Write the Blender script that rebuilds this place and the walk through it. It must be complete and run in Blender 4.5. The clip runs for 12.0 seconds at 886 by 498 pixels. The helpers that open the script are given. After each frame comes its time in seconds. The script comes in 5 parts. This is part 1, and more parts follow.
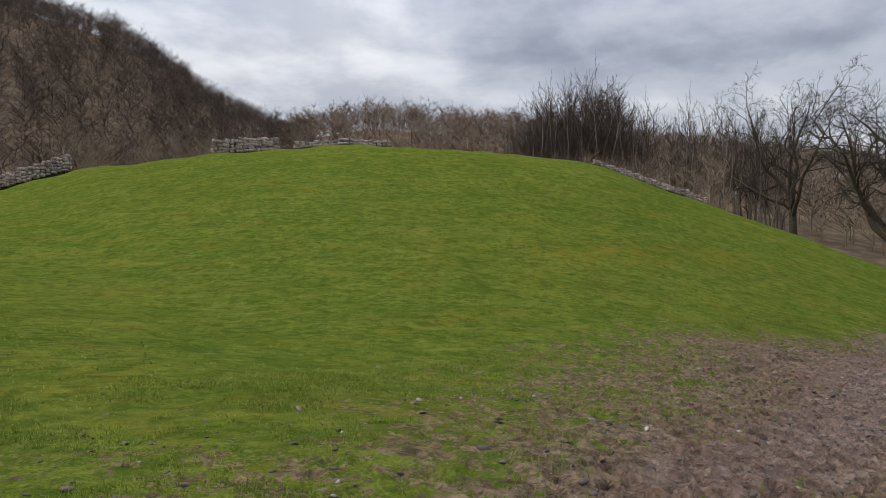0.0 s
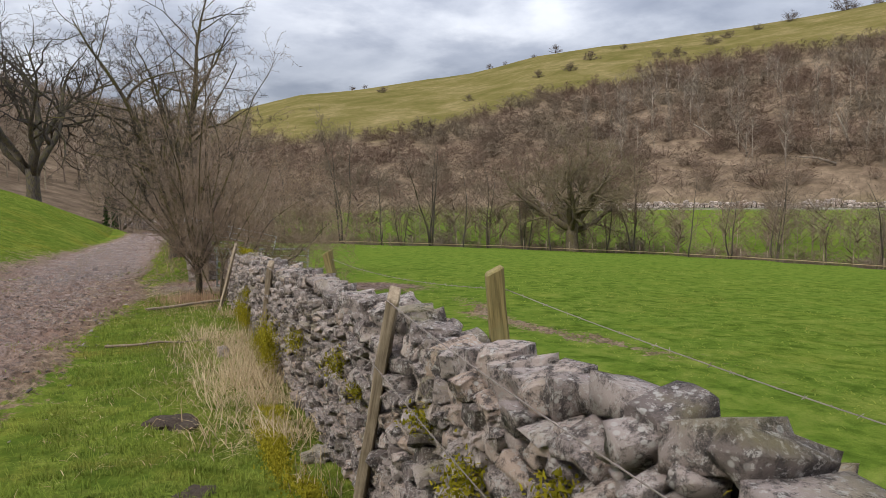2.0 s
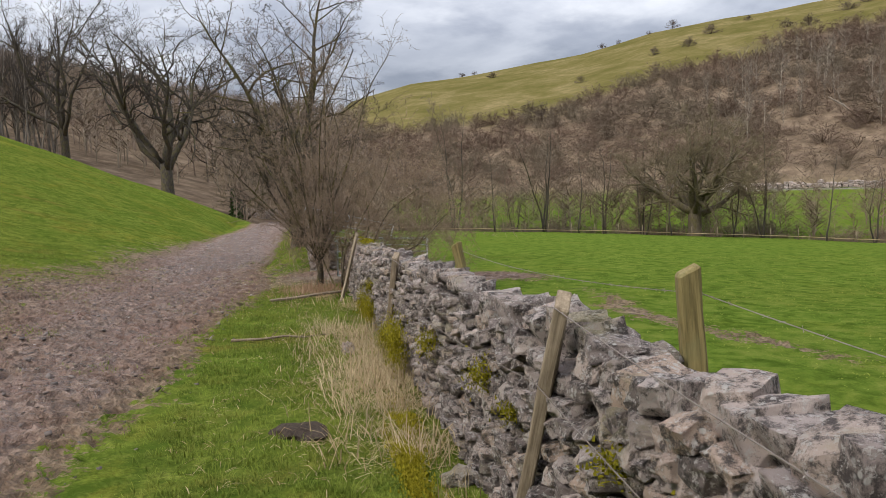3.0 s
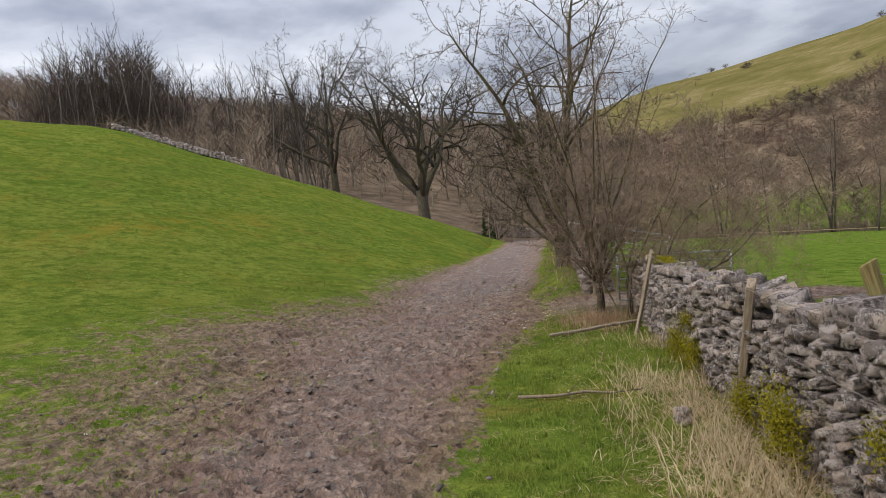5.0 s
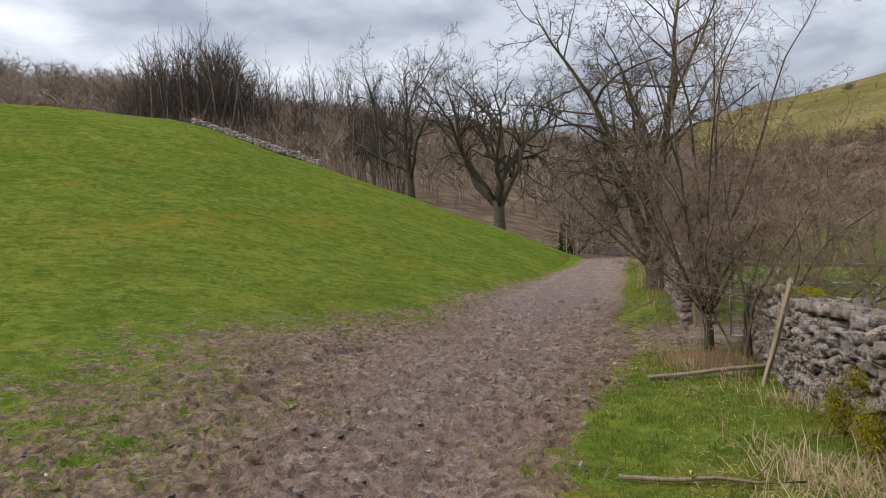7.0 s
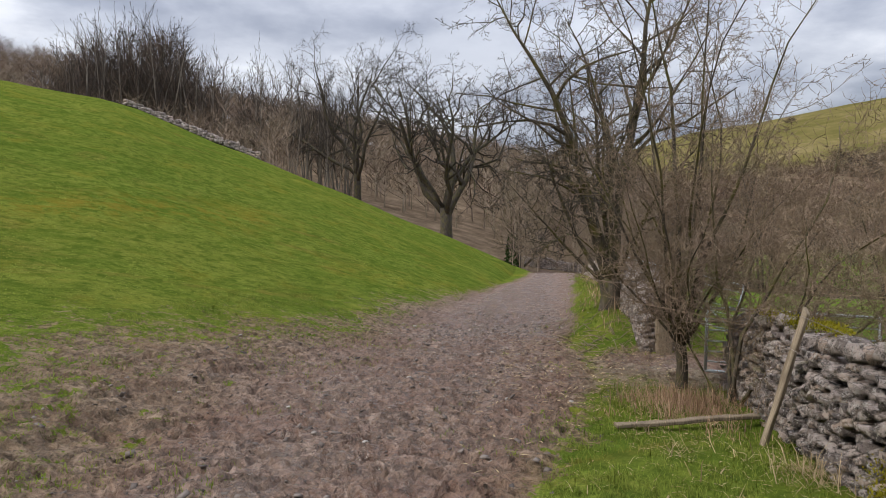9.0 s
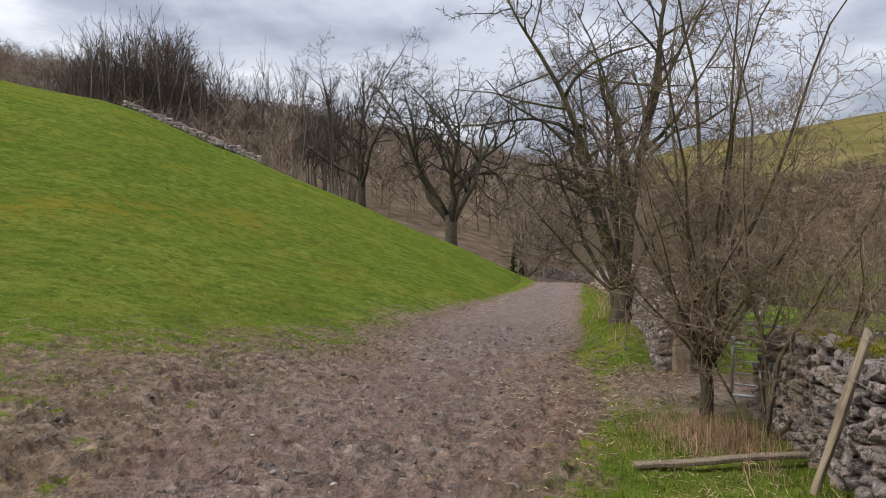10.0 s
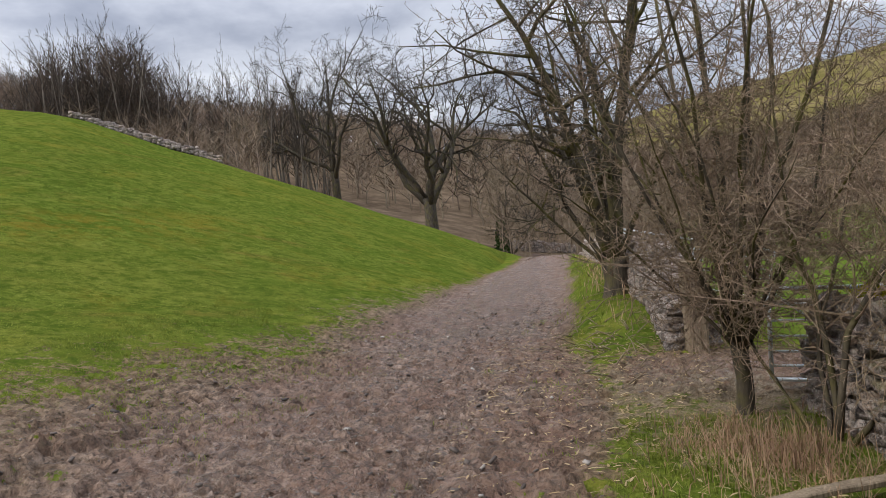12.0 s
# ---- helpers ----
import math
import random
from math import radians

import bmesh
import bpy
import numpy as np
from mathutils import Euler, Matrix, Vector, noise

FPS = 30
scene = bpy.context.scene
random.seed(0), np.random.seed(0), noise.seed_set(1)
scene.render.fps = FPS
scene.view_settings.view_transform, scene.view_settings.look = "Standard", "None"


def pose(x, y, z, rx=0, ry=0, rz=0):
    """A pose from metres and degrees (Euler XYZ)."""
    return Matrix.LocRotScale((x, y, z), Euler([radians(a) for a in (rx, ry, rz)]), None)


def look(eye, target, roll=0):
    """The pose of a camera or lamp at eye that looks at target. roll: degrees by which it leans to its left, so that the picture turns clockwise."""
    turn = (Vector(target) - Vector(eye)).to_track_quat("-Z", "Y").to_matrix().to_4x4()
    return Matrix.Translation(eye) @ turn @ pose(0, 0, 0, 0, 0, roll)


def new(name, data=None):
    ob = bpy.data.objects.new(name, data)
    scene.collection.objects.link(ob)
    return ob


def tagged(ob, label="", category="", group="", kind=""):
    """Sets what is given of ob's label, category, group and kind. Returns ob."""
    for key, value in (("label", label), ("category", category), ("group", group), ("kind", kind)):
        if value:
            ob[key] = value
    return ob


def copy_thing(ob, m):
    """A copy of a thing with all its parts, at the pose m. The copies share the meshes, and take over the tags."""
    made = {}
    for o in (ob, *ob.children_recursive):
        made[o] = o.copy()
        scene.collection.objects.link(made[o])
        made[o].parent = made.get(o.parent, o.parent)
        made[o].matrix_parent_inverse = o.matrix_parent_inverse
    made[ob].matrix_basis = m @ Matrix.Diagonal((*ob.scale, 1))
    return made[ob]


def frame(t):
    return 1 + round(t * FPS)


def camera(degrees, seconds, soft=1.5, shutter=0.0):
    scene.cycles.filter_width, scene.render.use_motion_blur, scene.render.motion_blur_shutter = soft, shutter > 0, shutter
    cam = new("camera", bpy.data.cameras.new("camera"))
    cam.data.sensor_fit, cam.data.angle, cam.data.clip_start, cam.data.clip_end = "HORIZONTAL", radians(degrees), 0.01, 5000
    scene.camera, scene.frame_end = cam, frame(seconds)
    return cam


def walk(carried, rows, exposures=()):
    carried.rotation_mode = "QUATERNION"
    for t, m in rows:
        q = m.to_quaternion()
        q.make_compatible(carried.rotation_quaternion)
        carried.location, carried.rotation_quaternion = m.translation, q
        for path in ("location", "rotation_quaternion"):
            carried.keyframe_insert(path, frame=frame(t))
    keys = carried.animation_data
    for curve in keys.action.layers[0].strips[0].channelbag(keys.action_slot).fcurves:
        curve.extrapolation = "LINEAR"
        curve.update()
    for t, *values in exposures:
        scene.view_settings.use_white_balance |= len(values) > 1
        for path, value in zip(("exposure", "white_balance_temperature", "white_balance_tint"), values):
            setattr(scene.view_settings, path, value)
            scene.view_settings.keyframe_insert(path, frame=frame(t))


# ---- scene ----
cam = camera(63.7, 12.0, soft=0.7)
PATH = [
    (0, (0.036, 0.168, 1.535), (0.03, 2.167, 1.596), 0.2),
    (0.5, (0.357, 0.211, 1.593), (0.944, 2.123, 1.588), -0.4),
    (0.6, (0.438, 0.188, 1.595), (1.125, 2.066, 1.553), 1.4),
    (1, (0.722, 0.142, 1.611), (1.796, 1.827, 1.542), -0.8),
    (1.3, (0.911, 0.224, 1.586), (2.222, 1.729, 1.456), -3.3),
    (1.5, (1.038, 0.303, 1.576), (2.484, 1.676, 1.422), -0.9),
    (2, (1.215, 0.445, 1.596), (2.97, 1.392, 1.435), -0.8),
    (2.5, (1.428, 0.689, 1.584), (3.197, 1.617, 1.479), -0.4),
    (3, (1.697, 1.058, 1.59), (3.281, 2.264, 1.398), -2.1),
    (3.5, (1.906, 1.535, 1.622), (3.33, 2.933, 1.489), -4.8),
    (3.7, (2.01, 1.707, 1.613), (3.381, 3.157, 1.49), -4.5),
    (5.3, (3.048, 3.418, 1.562), (4.055, 5.144, 1.48), -4.7),
    (5.5, (3.168, 3.596, 1.55), (4.143, 5.34, 1.477), -2.5),
    (6, (3.387, 4.028, 1.494), (4.37, 5.766, 1.385), -1.7),
    (6.5, (3.7, 4.52, 1.52), (4.688, 6.258, 1.462), -4.3),
    (7, (3.897, 4.824, 1.478), (4.814, 6.601, 1.428), -3.7),
    (7.2, (3.948, 4.93, 1.499), (4.855, 6.711, 1.437), -3.8),
    (8.8, (4.964, 6.361, 1.355), (5.969, 8.09, 1.323), -1.0),
    (9, (5.132, 6.596, 1.329), (6.18, 8.299, 1.296), -0.4),
    (9.5, (5.531, 7.008, 1.298), (6.53, 8.741, 1.256), -1.8),
    (10, (5.815, 7.437, 1.28), (6.849, 9.149, 1.27), 0.2),
    (10.5, (6.222, 7.831, 1.258), (7.212, 9.569, 1.239), -1.5),
    (11, (6.533, 8.248, 1.246), (7.523, 9.986, 1.237), -4.1),
    (11.5, (6.874, 8.635, 1.227), (7.956, 10.317, 1.207), -3.1),
    (12, (7.225, 8.965, 1.2), (8.289, 10.658, 1.144), -5.6),
]
EXPOSURES = [(0.0, -0.45), (0.5, -0.35), (1.2, -0.1), (2.0, 0.05), (3.5, 0.0), (6.0, -0.08), (12.0, -0.08)]
walk(cam, [(t, look(eye, target, roll)) for t, eye, target, roll in PATH], EXPOSURES)

# ---------------------------------------------------------------- world, sun, exposure
world = bpy.data.worlds.new("overcast_sky")
scene.world = world
world.use_nodes = True
SUN_EL, SUN_AZ = 42.0, -75.0            # elevation, azimuth clockwise from +y


def build_sky():
    nt = world.node_tree
    nt.nodes.clear()
    N = nt.nodes.new

    def link(a, b):
        nt.links.new(a, b)
    out, bg = N("ShaderNodeOutputWorld"), N("ShaderNodeBackground")
    sky = N("ShaderNodeTexSky")
    sky.sky_type, sky.sun_disc = 'NISHITA', False
    sky.sun_elevation, sky.sun_rotation = radians(SUN_EL), radians(SUN_AZ)
    tc, sep = N("ShaderNodeTexCoord"), N("ShaderNodeSeparateXYZ")
    link(tc.outputs["Generated"], sep.inputs[0])

    def m(op, a, b=None, clamp=False):
        n = N("ShaderNodeMath")
        n.operation, n.use_clamp = op, clamp
        for i, v in enumerate((a, b)):
            if v is None:
                continue
            if isinstance(v, (int, float)):
                n.inputs[i].default_value = v
            else:
                link(v, n.inputs[i])
        return n.outputs[0]
    up = m('MAXIMUM', sep.outputs[2], 0.0)
    den = m('ADD', up, 0.16)
    comb = N("ShaderNodeCombineXYZ")
    link(m('DIVIDE', sep.outputs[0], den), comb.inputs[0])
    link(m('DIVIDE', sep.outputs[1], den), comb.inputs[1])

    def cloud(scale, detail, rough, off, distort=0.3):
        mp, n = N("ShaderNodeMapping"), N("ShaderNodeTexNoise")
        mp.inputs["Location"].default_value = off
        link(comb.outputs[0], mp.inputs[0])
        link(mp.outputs[0], n.inputs["Vector"])
        n.inputs["Scale"].default_value, n.inputs["Detail"].default_value = scale, detail
        n.inputs["Roughness"].default_value, n.inputs["Distortion"].default_value = rough, distort
        return n.outputs["Fac"]

    def ramp(fac, stops):
        r = N("ShaderNodeValToRGB")
        el = r.color_ramp.elements
        while len(el) < len(stops):
            el.new(0.5)
        for e, (p, c) in zip(el, stops):
            e.position, e.color = p, (*c, 1)
        r.color_ramp.interpolation = 'EASE'
        link(fac, r.inputs[0])
        return r.outputs[0]

    def mix(f, a, b, kind='MIX'):
        n = N("ShaderNodeMix")
        n.data_type, n.blend_type = 'RGBA', kind
        if isinstance(f, (int, float)):
            n.inputs[0].default_value = f
        else:
            link(f, n.inputs[0])
        link(a, n.inputs[6]), link(b, n.inputs[7])
        return n.outputs[2]
    body = ramp(cloud(0.75, 7.0, 0.52, (3.1, 1.7, 0.4)), ((0.30, (0.36, 0.385, 0.46)), (0.45, (0.52, 0.545, 0.62)), (0.56, (0.72, 0.74, 0.80)), (0.70, (0.86, 0.86, 0.89))))
    puffs = ramp(cloud(1.9, 6.0, 0.55, (7.4, 2.2, 1.1), 0.1), ((0.36, (0.52, 0.535, 0.585)), (0.62, (1.04, 1.03, 1.01))))
    clouds = mix(0.75, body, puffs, 'MULTIPLY')
    scaled = N("ShaderNodeVectorMath")
    scaled.operation = 'SCALE'
    link(sky.outputs[0], scaled.inputs[0])
    scaled.inputs[3].default_value = 0.11
    base = mix(0.12, clouds, scaled.outputs[0])
    # an overcast sky is about three times brighter overhead than at the skyline
    gain = m('ADD', 1.0, m('MULTIPLY', m('POWER', up, 1.3), 3.2))
    lift = N("ShaderNodeVectorMath")
    lift.operation = 'SCALE'
    link(base, lift.inputs[0]), link(gain, lift.inputs[3])
    link(lift.outputs[0], bg.inputs[0])
    bg.inputs[1].default_value = 0.95
    link(bg.outputs[0], out.inputs[0])


build_sky()
sun_data = bpy.data.lights.new("sun", 'SUN')
sun_data.energy, sun_data.angle, sun_data.color = 2.8, radians(11), (1.0, 0.95, 0.86)
sun = new("sun", sun_data)
_a, _e = radians(SUN_AZ), radians(SUN_EL)
_dir = Vector((math.sin(_a) * math.cos(_e), math.cos(_a) * math.cos(_e), math.sin(_e)))
sun.matrix_world = look(_dir * 100, (0, 0, 0))


# ---------------------------------------------------------------- small tools
def noise2(x, y, seed=0):
    """Smooth value noise in 0..1 on arrays."""
    x, y = np.asarray(x, float), np.asarray(y, float)
    xi, yi = np.floor(x).astype(np.int64), np.floor(y).astype(np.int64)
    fx, fy = x - xi, y - yi
    fx, fy = fx * fx * (3 - 2 * fx), fy * fy * (3 - 2 * fy)

    def h(i, j):
        n = (i * 374761393 + j * 668265263 + seed * 974634777) & 0xFFFFFFFF
        n = ((n ^ (n >> 13)) * 1274126177) & 0xFFFFFFFF
        return ((n ^ (n >> 16)) & 0xFFFF) / 65535.0
    a, b, c, d = h(xi, yi), h(xi + 1, yi), h(xi, yi + 1), h(xi + 1, yi + 1)
    return (a * (1 - fx) + b * fx) * (1 - fy) + (c * (1 - fx) + d * fx) * fy


def fbm(x, y, octaves=4, seed=0):
    total, amp, norm = 0.0, 1.0, 0.0
    for k in range(octaves):
        total = total + amp * noise2(np.asarray(x) * 2 ** k, np.asarray(y) * 2 ** k, seed + k)
        norm += amp
        amp *= 0.5
    return total / norm


def smooth(v, lo, hi):
    t = np.clip((np.asarray(v, float) - lo) / (hi - lo), 0, 1)
    return t * t * (3 - 2 * t)


def mesh_of(name, verts, faces, material=None, shade=False):
    me = bpy.data.meshes.new(name)
    if isinstance(faces, np.ndarray):
        n, k = faces.shape
        me.vertices.add(len(verts))
        me.vertices.foreach_set("co", np.asarray(verts, np.float32).ravel())
        me.loops.add(n * k)
        me.loops.foreach_set("vertex_index", faces.astype(np.int32).ravel())
        me.polygons.add(n)
        me.polygons.foreach_set("loop_start", np.arange(0, n * k, k, dtype=np.int32))
        me.update(calc_edges=True)
    else:
        me.from_pydata([tuple(v) for v in verts], [], faces)
    if shade:
        me.polygons.foreach_set("use_smooth", np.ones(len(me.polygons), bool))
    if material:
        me.materials.append(material)
    return me


def part(name, bm, material, parent, label=""):
    """Links a bmesh (or a mesh) as one object under a thing or a part."""
    if isinstance(bm, bmesh.types.BMesh):
        me = bpy.data.meshes.new(name)
        bm.to_mesh(me)
        bm.free()
        me.materials.append(material)
    else:
        me = bm
    ob = new(name, me)
    ob.parent = parent
    return tagged(ob, label=label)


def thing(name, at, label, category, group="", kind=""):
    ob = new(name)
    ob.empty_display_size = 0.2
    ob.matrix_world = at if isinstance(at, Matrix) else Matrix.Translation(at)
    return tagged(ob, label, category, group, kind)


def bm_box(bm, size, m=None, bevel=0.0):
    r = bmesh.ops.create_cube(bm, size=1.0, matrix=(m or Matrix()) @ Matrix.Diagonal((*size, 1)))
    if bevel:
        es = {e for v in r["verts"] for e in v.link_edges}
        bmesh.ops.bevel(bm, geom=list(es), offset=bevel, segments=1, affect='EDGES')


class Tubes:
    """Tapered round pieces gathered into one mesh."""

    def __init__(self):
        self.v, self.f = [], []

    def run(self, pts, radii, sides=5):
        base = len(self.v)
        n = len(pts)
        for i in range(n):
            a = pts[max(i - 1, 0)]
            b = pts[min(i + 1, n - 1)]
            d = (b - a)
            d = d.normalized() if d.length > 1e-6 else Vector((0, 0, 1))
            u = d.orthogonal().normalized()
            w = d.cross(u)
            for k in range(sides):
                t = 2 * math.pi * k / sides
                self.v.append(pts[i] + (u * math.cos(t) + w * math.sin(t)) * radii[i])
        for i in range(n - 1):
            for k in range(sides):
                k2 = (k + 1) % sides
                self.f.append((base + i * sides + k, base + i * sides + k2, base + (i + 1) * sides + k2, base + (i + 1) * sides + k))
        if radii[0] > 0.004:
            self.f.append(tuple(base + k for k in reversed(range(sides))))
            self.f.append(tuple(base + (n - 1) * sides + k for k in range(sides)))

    def mesh(self, name, material, shade=True):
        return mesh_of(name, self.v, self.f, material, shade)


# ---------------------------------------------------------------- materials
def material(name, rough=0.85, spec=0.3):
    ma = bpy.data.materials.new(name)
    ma.use_nodes = True
    nt = ma.node_tree
    b = nt.nodes["Principled BSDF"]
    b.inputs["Roughness"].default_value = rough
    b.inputs["Specular IOR Level"].default_value = spec
    return ma, nt, b


class Nodes:
    def __init__(self, nt):
        self.nt = nt

    def n(self, kind):
        return self.nt.nodes.new("ShaderNode" + kind)

    def put(self, v, sock):
        if hasattr(v, "is_output"):
            self.nt.links.new(v, sock)
        else:
            sock.default_value = v

    def coords(self, which="Object"):
        return self.n("TexCoord").outputs[which]

    def noise(self, scale, detail=4.0, rough=0.55, vec=None, distort=0.0):
        n = self.n("TexNoise")
        n.inputs["Scale"].default_value, n.inputs["Detail"].default_value = scale, detail
        n.inputs["Roughness"].default_value, n.inputs["Distortion"].default_value = rough, distort
        self.nt.links.new(vec if vec is not None else self.coords(), n.inputs["Vector"])
        return n.outputs["Fac"]

    def voronoi(self, scale, vec=None, feature='F1'):
        n = self.n("TexVoronoi")
        n.feature = feature
        n.inputs["Scale"].default_value = scale
        self.nt.links.new(vec if vec is not None else self.coords(), n.inputs["Vector"])
        return n.outputs["Distance"]

    def ramp(self, fac, *stops):
        r = self.n("ValToRGB")
        el = r.color_ramp.elements
        while len(el) < len(stops):
            el.new(0.5)
        for e, (p, c) in zip(el, stops):
            e.position = p
            e.color = (*c, 1) if isinstance(c, tuple) else (c, c, c, 1)
        self.nt.links.new(fac, r.inputs[0])
        return r.outputs[0]

    def mix(self, f, a, b, kind='MIX'):
        n = self.n("Mix")
        n.data_type, n.blend_type = 'RGBA', kind
        self.put(f, n.inputs[0])
        for v, s in ((a, n.inputs[6]), (b, n.inputs[7])):
            self.put((*v, 1) if isinstance(v, tuple) else v, s)
        return n.outputs[2]

    def math(self, op, a, b=0.0, clamp=False):
        n = self.n("Math")
        n.operation, n.use_clamp = op, clamp
        self.put(a, n.inputs[0]), self.put(b, n.inputs[1])
        return n.outputs[0]

    def bump(self, height, strength=0.4, dist=0.02, normal=None):
        n = self.n("Bump")
        n.inputs["Strength"].default_value, n.inputs["Distance"].default_value = strength, dist
        self.nt.links.new(height, n.inputs["Height"])
        if normal is not None:
            self.nt.links.new(normal, n.inputs["Normal"])
        return n.outputs[0]


def grass_tone(q, pos, lift=1.0):
    """Grazed winter grass: fresh, yellowed and rusty patches, drawn out along the slope."""
    def k(*c):
        return tuple(v * lift for v in c)
    mid, big = q.noise(3.2, 5, 0.62, pos), q.noise(0.16, 4, 0.55, pos)
    g = q.ramp(mid, (0.30, k(0.066, 0.092, 0.014)), (0.5, k(0.108, 0.146, 0.021)), (0.70, k(0.160, 0.190, 0.036)))
    g = q.mix(q.ramp(big, (0.42, 0.0), (0.66, 0.7)), g, q.mix(mid, k(0.112, 0.142, 0.018), k(0.185, 0.188, 0.038)))
    band = q.n("Mapping")
    band.inputs["Rotation"].default_value = (0, 0, radians(-22))
    band.inputs["Scale"].default_value = (0.6, 1.0, 1.0)
    q.nt.links.new(pos, band.inputs[0])
    b = band.outputs[0]
    g = q.mix(q.ramp(q.noise(0.50, 7, 0.70, b, 0.6), (0.55, 0.0), (0.67, 0.65)), g, k(0.150, 0.105, 0.028))
    g = q.mix(q.ramp(q.noise(0.13, 6, 0.65, b, 0.4), (0.48, 0.0), (0.66, 0.5)), g, k(0.165, 0.165, 0.030))
    g = q.mix(q.ramp(q.noise(1.1, 6, 0.7, b, 0.5), (0.36, 0.5), (0.50, 0.0)), g, k(0.060, 0.095, 0.012))
    g = q.mix(q.ramp(q.noise(7.5, 5, 0.7, pos, 0.4), (0.54, 0.0), (0.70, 0.6)), g, k(0.205, 0.205, 0.050))
    return g


def ground_material():
    """Grass, mud, leaf litter and hillside turf on one sheet, chosen by the sheet's cover layers."""
    ma, nt, b = material("ground", 0.95, 0.03)
    q = Nodes(nt)
    pos = q.coords()
    at = q.n("Attribute")
    at.attribute_name = "cover"
    sep = q.n("SeparateColor")
    nt.links.new(at.outputs["Color"], sep.inputs[0])
    mud_a, turf_a, litter_a = sep.outputs[0], sep.outputs[1], sep.outputs[2]
    fine, mid, big = q.noise(38, 4, 0.6, pos), q.noise(3.2, 5, 0.6, pos), q.noise(0.16, 4, 0.55, pos)
    speck = q.noise(150, 2, 0.6, pos)
    # meadow grass
    g = grass_tone(q, pos, 1.22)
    g = q.mix(q.ramp(fine, (0.35, 0.6), (0.6, 0.0)), g, (0.036, 0.050, 0.010))
    g = q.mix(q.ramp(q.noise(5.5, 6, 0.72, pos, 0.4), (0.38, 0.7), (0.50, 0.0)), g, (0.050, 0.078, 0.011))
    g = q.mix(q.ramp(q.noise(0.45, 6, 0.68, pos, 0.6), (0.53, 0.0), (0.66, 0.45)), g, (0.185, 0.150, 0.022))
    streak = q.n("Mapping")
    streak.inputs["Rotation"].default_value = (0, 0, radians(-40))
    streak.inputs["Scale"].default_value = (0.7, 1.0, 1.0)
    nt.links.new(pos, streak.inputs[0])
    g = q.mix(q.ramp(q.noise(0.75, 7, 0.68, streak.outputs[0], 0.4), (0.40, 0.5), (0.54, 0.0)), g, (0.066, 0.105, 0.013))
    g = q.mix(q.ramp(q.noise(0.55, 6, 0.70, streak.outputs[0], 0.7), (0.56, 0.0), (0.68, 0.45)), g, (0.215, 0.215, 0.042))
    g = q.mix(q.ramp(q.noise(2.4, 6, 0.68, pos, 0.4), (0.38, 0.7), (0.50, 0.0)), g, (0.050, 0.082, 0.011))
    rust = q.math('MULTIPLY', at.outputs["Alpha"], q.ramp(q.noise(1.3, 6, 0.72, pos, 0.5), (0.46, 0.0), (0.60, 0.7)))
    g = q.mix(rust, g, (0.180, 0.132, 0.020))
    # old hillside turf
    t = q.ramp(q.noise(0.055, 6, 0.62, pos, 0.4), (0.34, (0.098, 0.086, 0.028)), (0.5, (0.140, 0.115, 0.044)), (0.68, (0.205, 0.160, 0.078)))
    t = q.mix(q.ramp(q.noise(0.3, 5, 0.65, pos), (0.40, 0.45), (0.6, 0.0)), t, (0.085, 0.085, 0.022))
    at2 = q.n("Attribute")
    at2.attribute_name = "cover_far"
    lush = q.ramp(q.noise(2.4, 7, 0.72, pos, 0.3), (0.34, (0.036, 0.064, 0.008)), (0.5, (0.084, 0.136, 0.018)), (0.66, (0.155, 0.185, 0.038)))
    g = q.mix(q.math('MULTIPLY', at2.outputs["Alpha"], 0.7), g, lush)
    g = q.mix(turf_a, g, t)
    # woodland floor
    w = q.ramp(q.noise(0.35, 6, 0.65, pos), (0.3, (0.085, 0.062, 0.042)), (0.55, (0.170, 0.125, 0.085)), (0.75, (0.26, 0.195, 0.135)))
    sep2 = q.n("SeparateColor")
    nt.links.new(at2.outputs["Color"], sep2.inputs[0])
    g = q.mix(sep2.outputs[0], g, w)
    g = q.mix(sep2.outputs[1], g, q.ramp(q.noise(1.2, 4, 0.6, pos), (0.3, (0.16, 0.15, 0.14)), (0.7, (0.27, 0.25, 0.235))))
    g = q.mix(sep2.outputs[2], g, (0.035, 0.028, 0.020))
    # wet trodden mud
    m = q.ramp(q.noise(7.0, 7, 0.70, pos, 0.3), (0.36, (0.094, 0.056, 0.038)), (0.50, (0.205, 0.130, 0.090)), (0.64, (0.325, 0.230, 0.172)))
    m = q.mix(q.ramp(q.noise(0.9, 5, 0.6, pos), (0.42, 0.0), (0.62, 0.7)), m, (0.180, 0.098, 0.066))
    m = q.mix(q.ramp(q.noise(22, 6, 0.72, pos, 0.5), (0.40, 0.7), (0.49, 0.0)), m, (0.052, 0.033, 0.022))
    m = q.mix(q.ramp(q.noise(3.6, 7, 0.74, pos, 0.5), (0.52, 0.0), (0.62, 0.7)), m, (0.078, 0.050, 0.033))
    m = q.mix(q.ramp(q.voronoi(16, pos), (0.05, 0.55), (0.11, 0.0)), m, (0.42, 0.37, 0.31))
    thin = q.ramp(mud_a, (0.34, 0.75), (0.66, 0.0))
    m = q.mix(thin, m, q.mix(q.ramp(q.noise(7.0, 7, 0.76, pos, 0.4), (0.42, 0.0), (0.57, 1.0)), (0.060, 0.052, 0.016), (0.255, 0.190, 0.090)))
    patch = q.math('ADD', mud_a, q.math('MULTIPLY', q.math('SUBTRACT', q.noise(1.9, 8, 0.80, pos, 0.5), 0.5), 1.6))
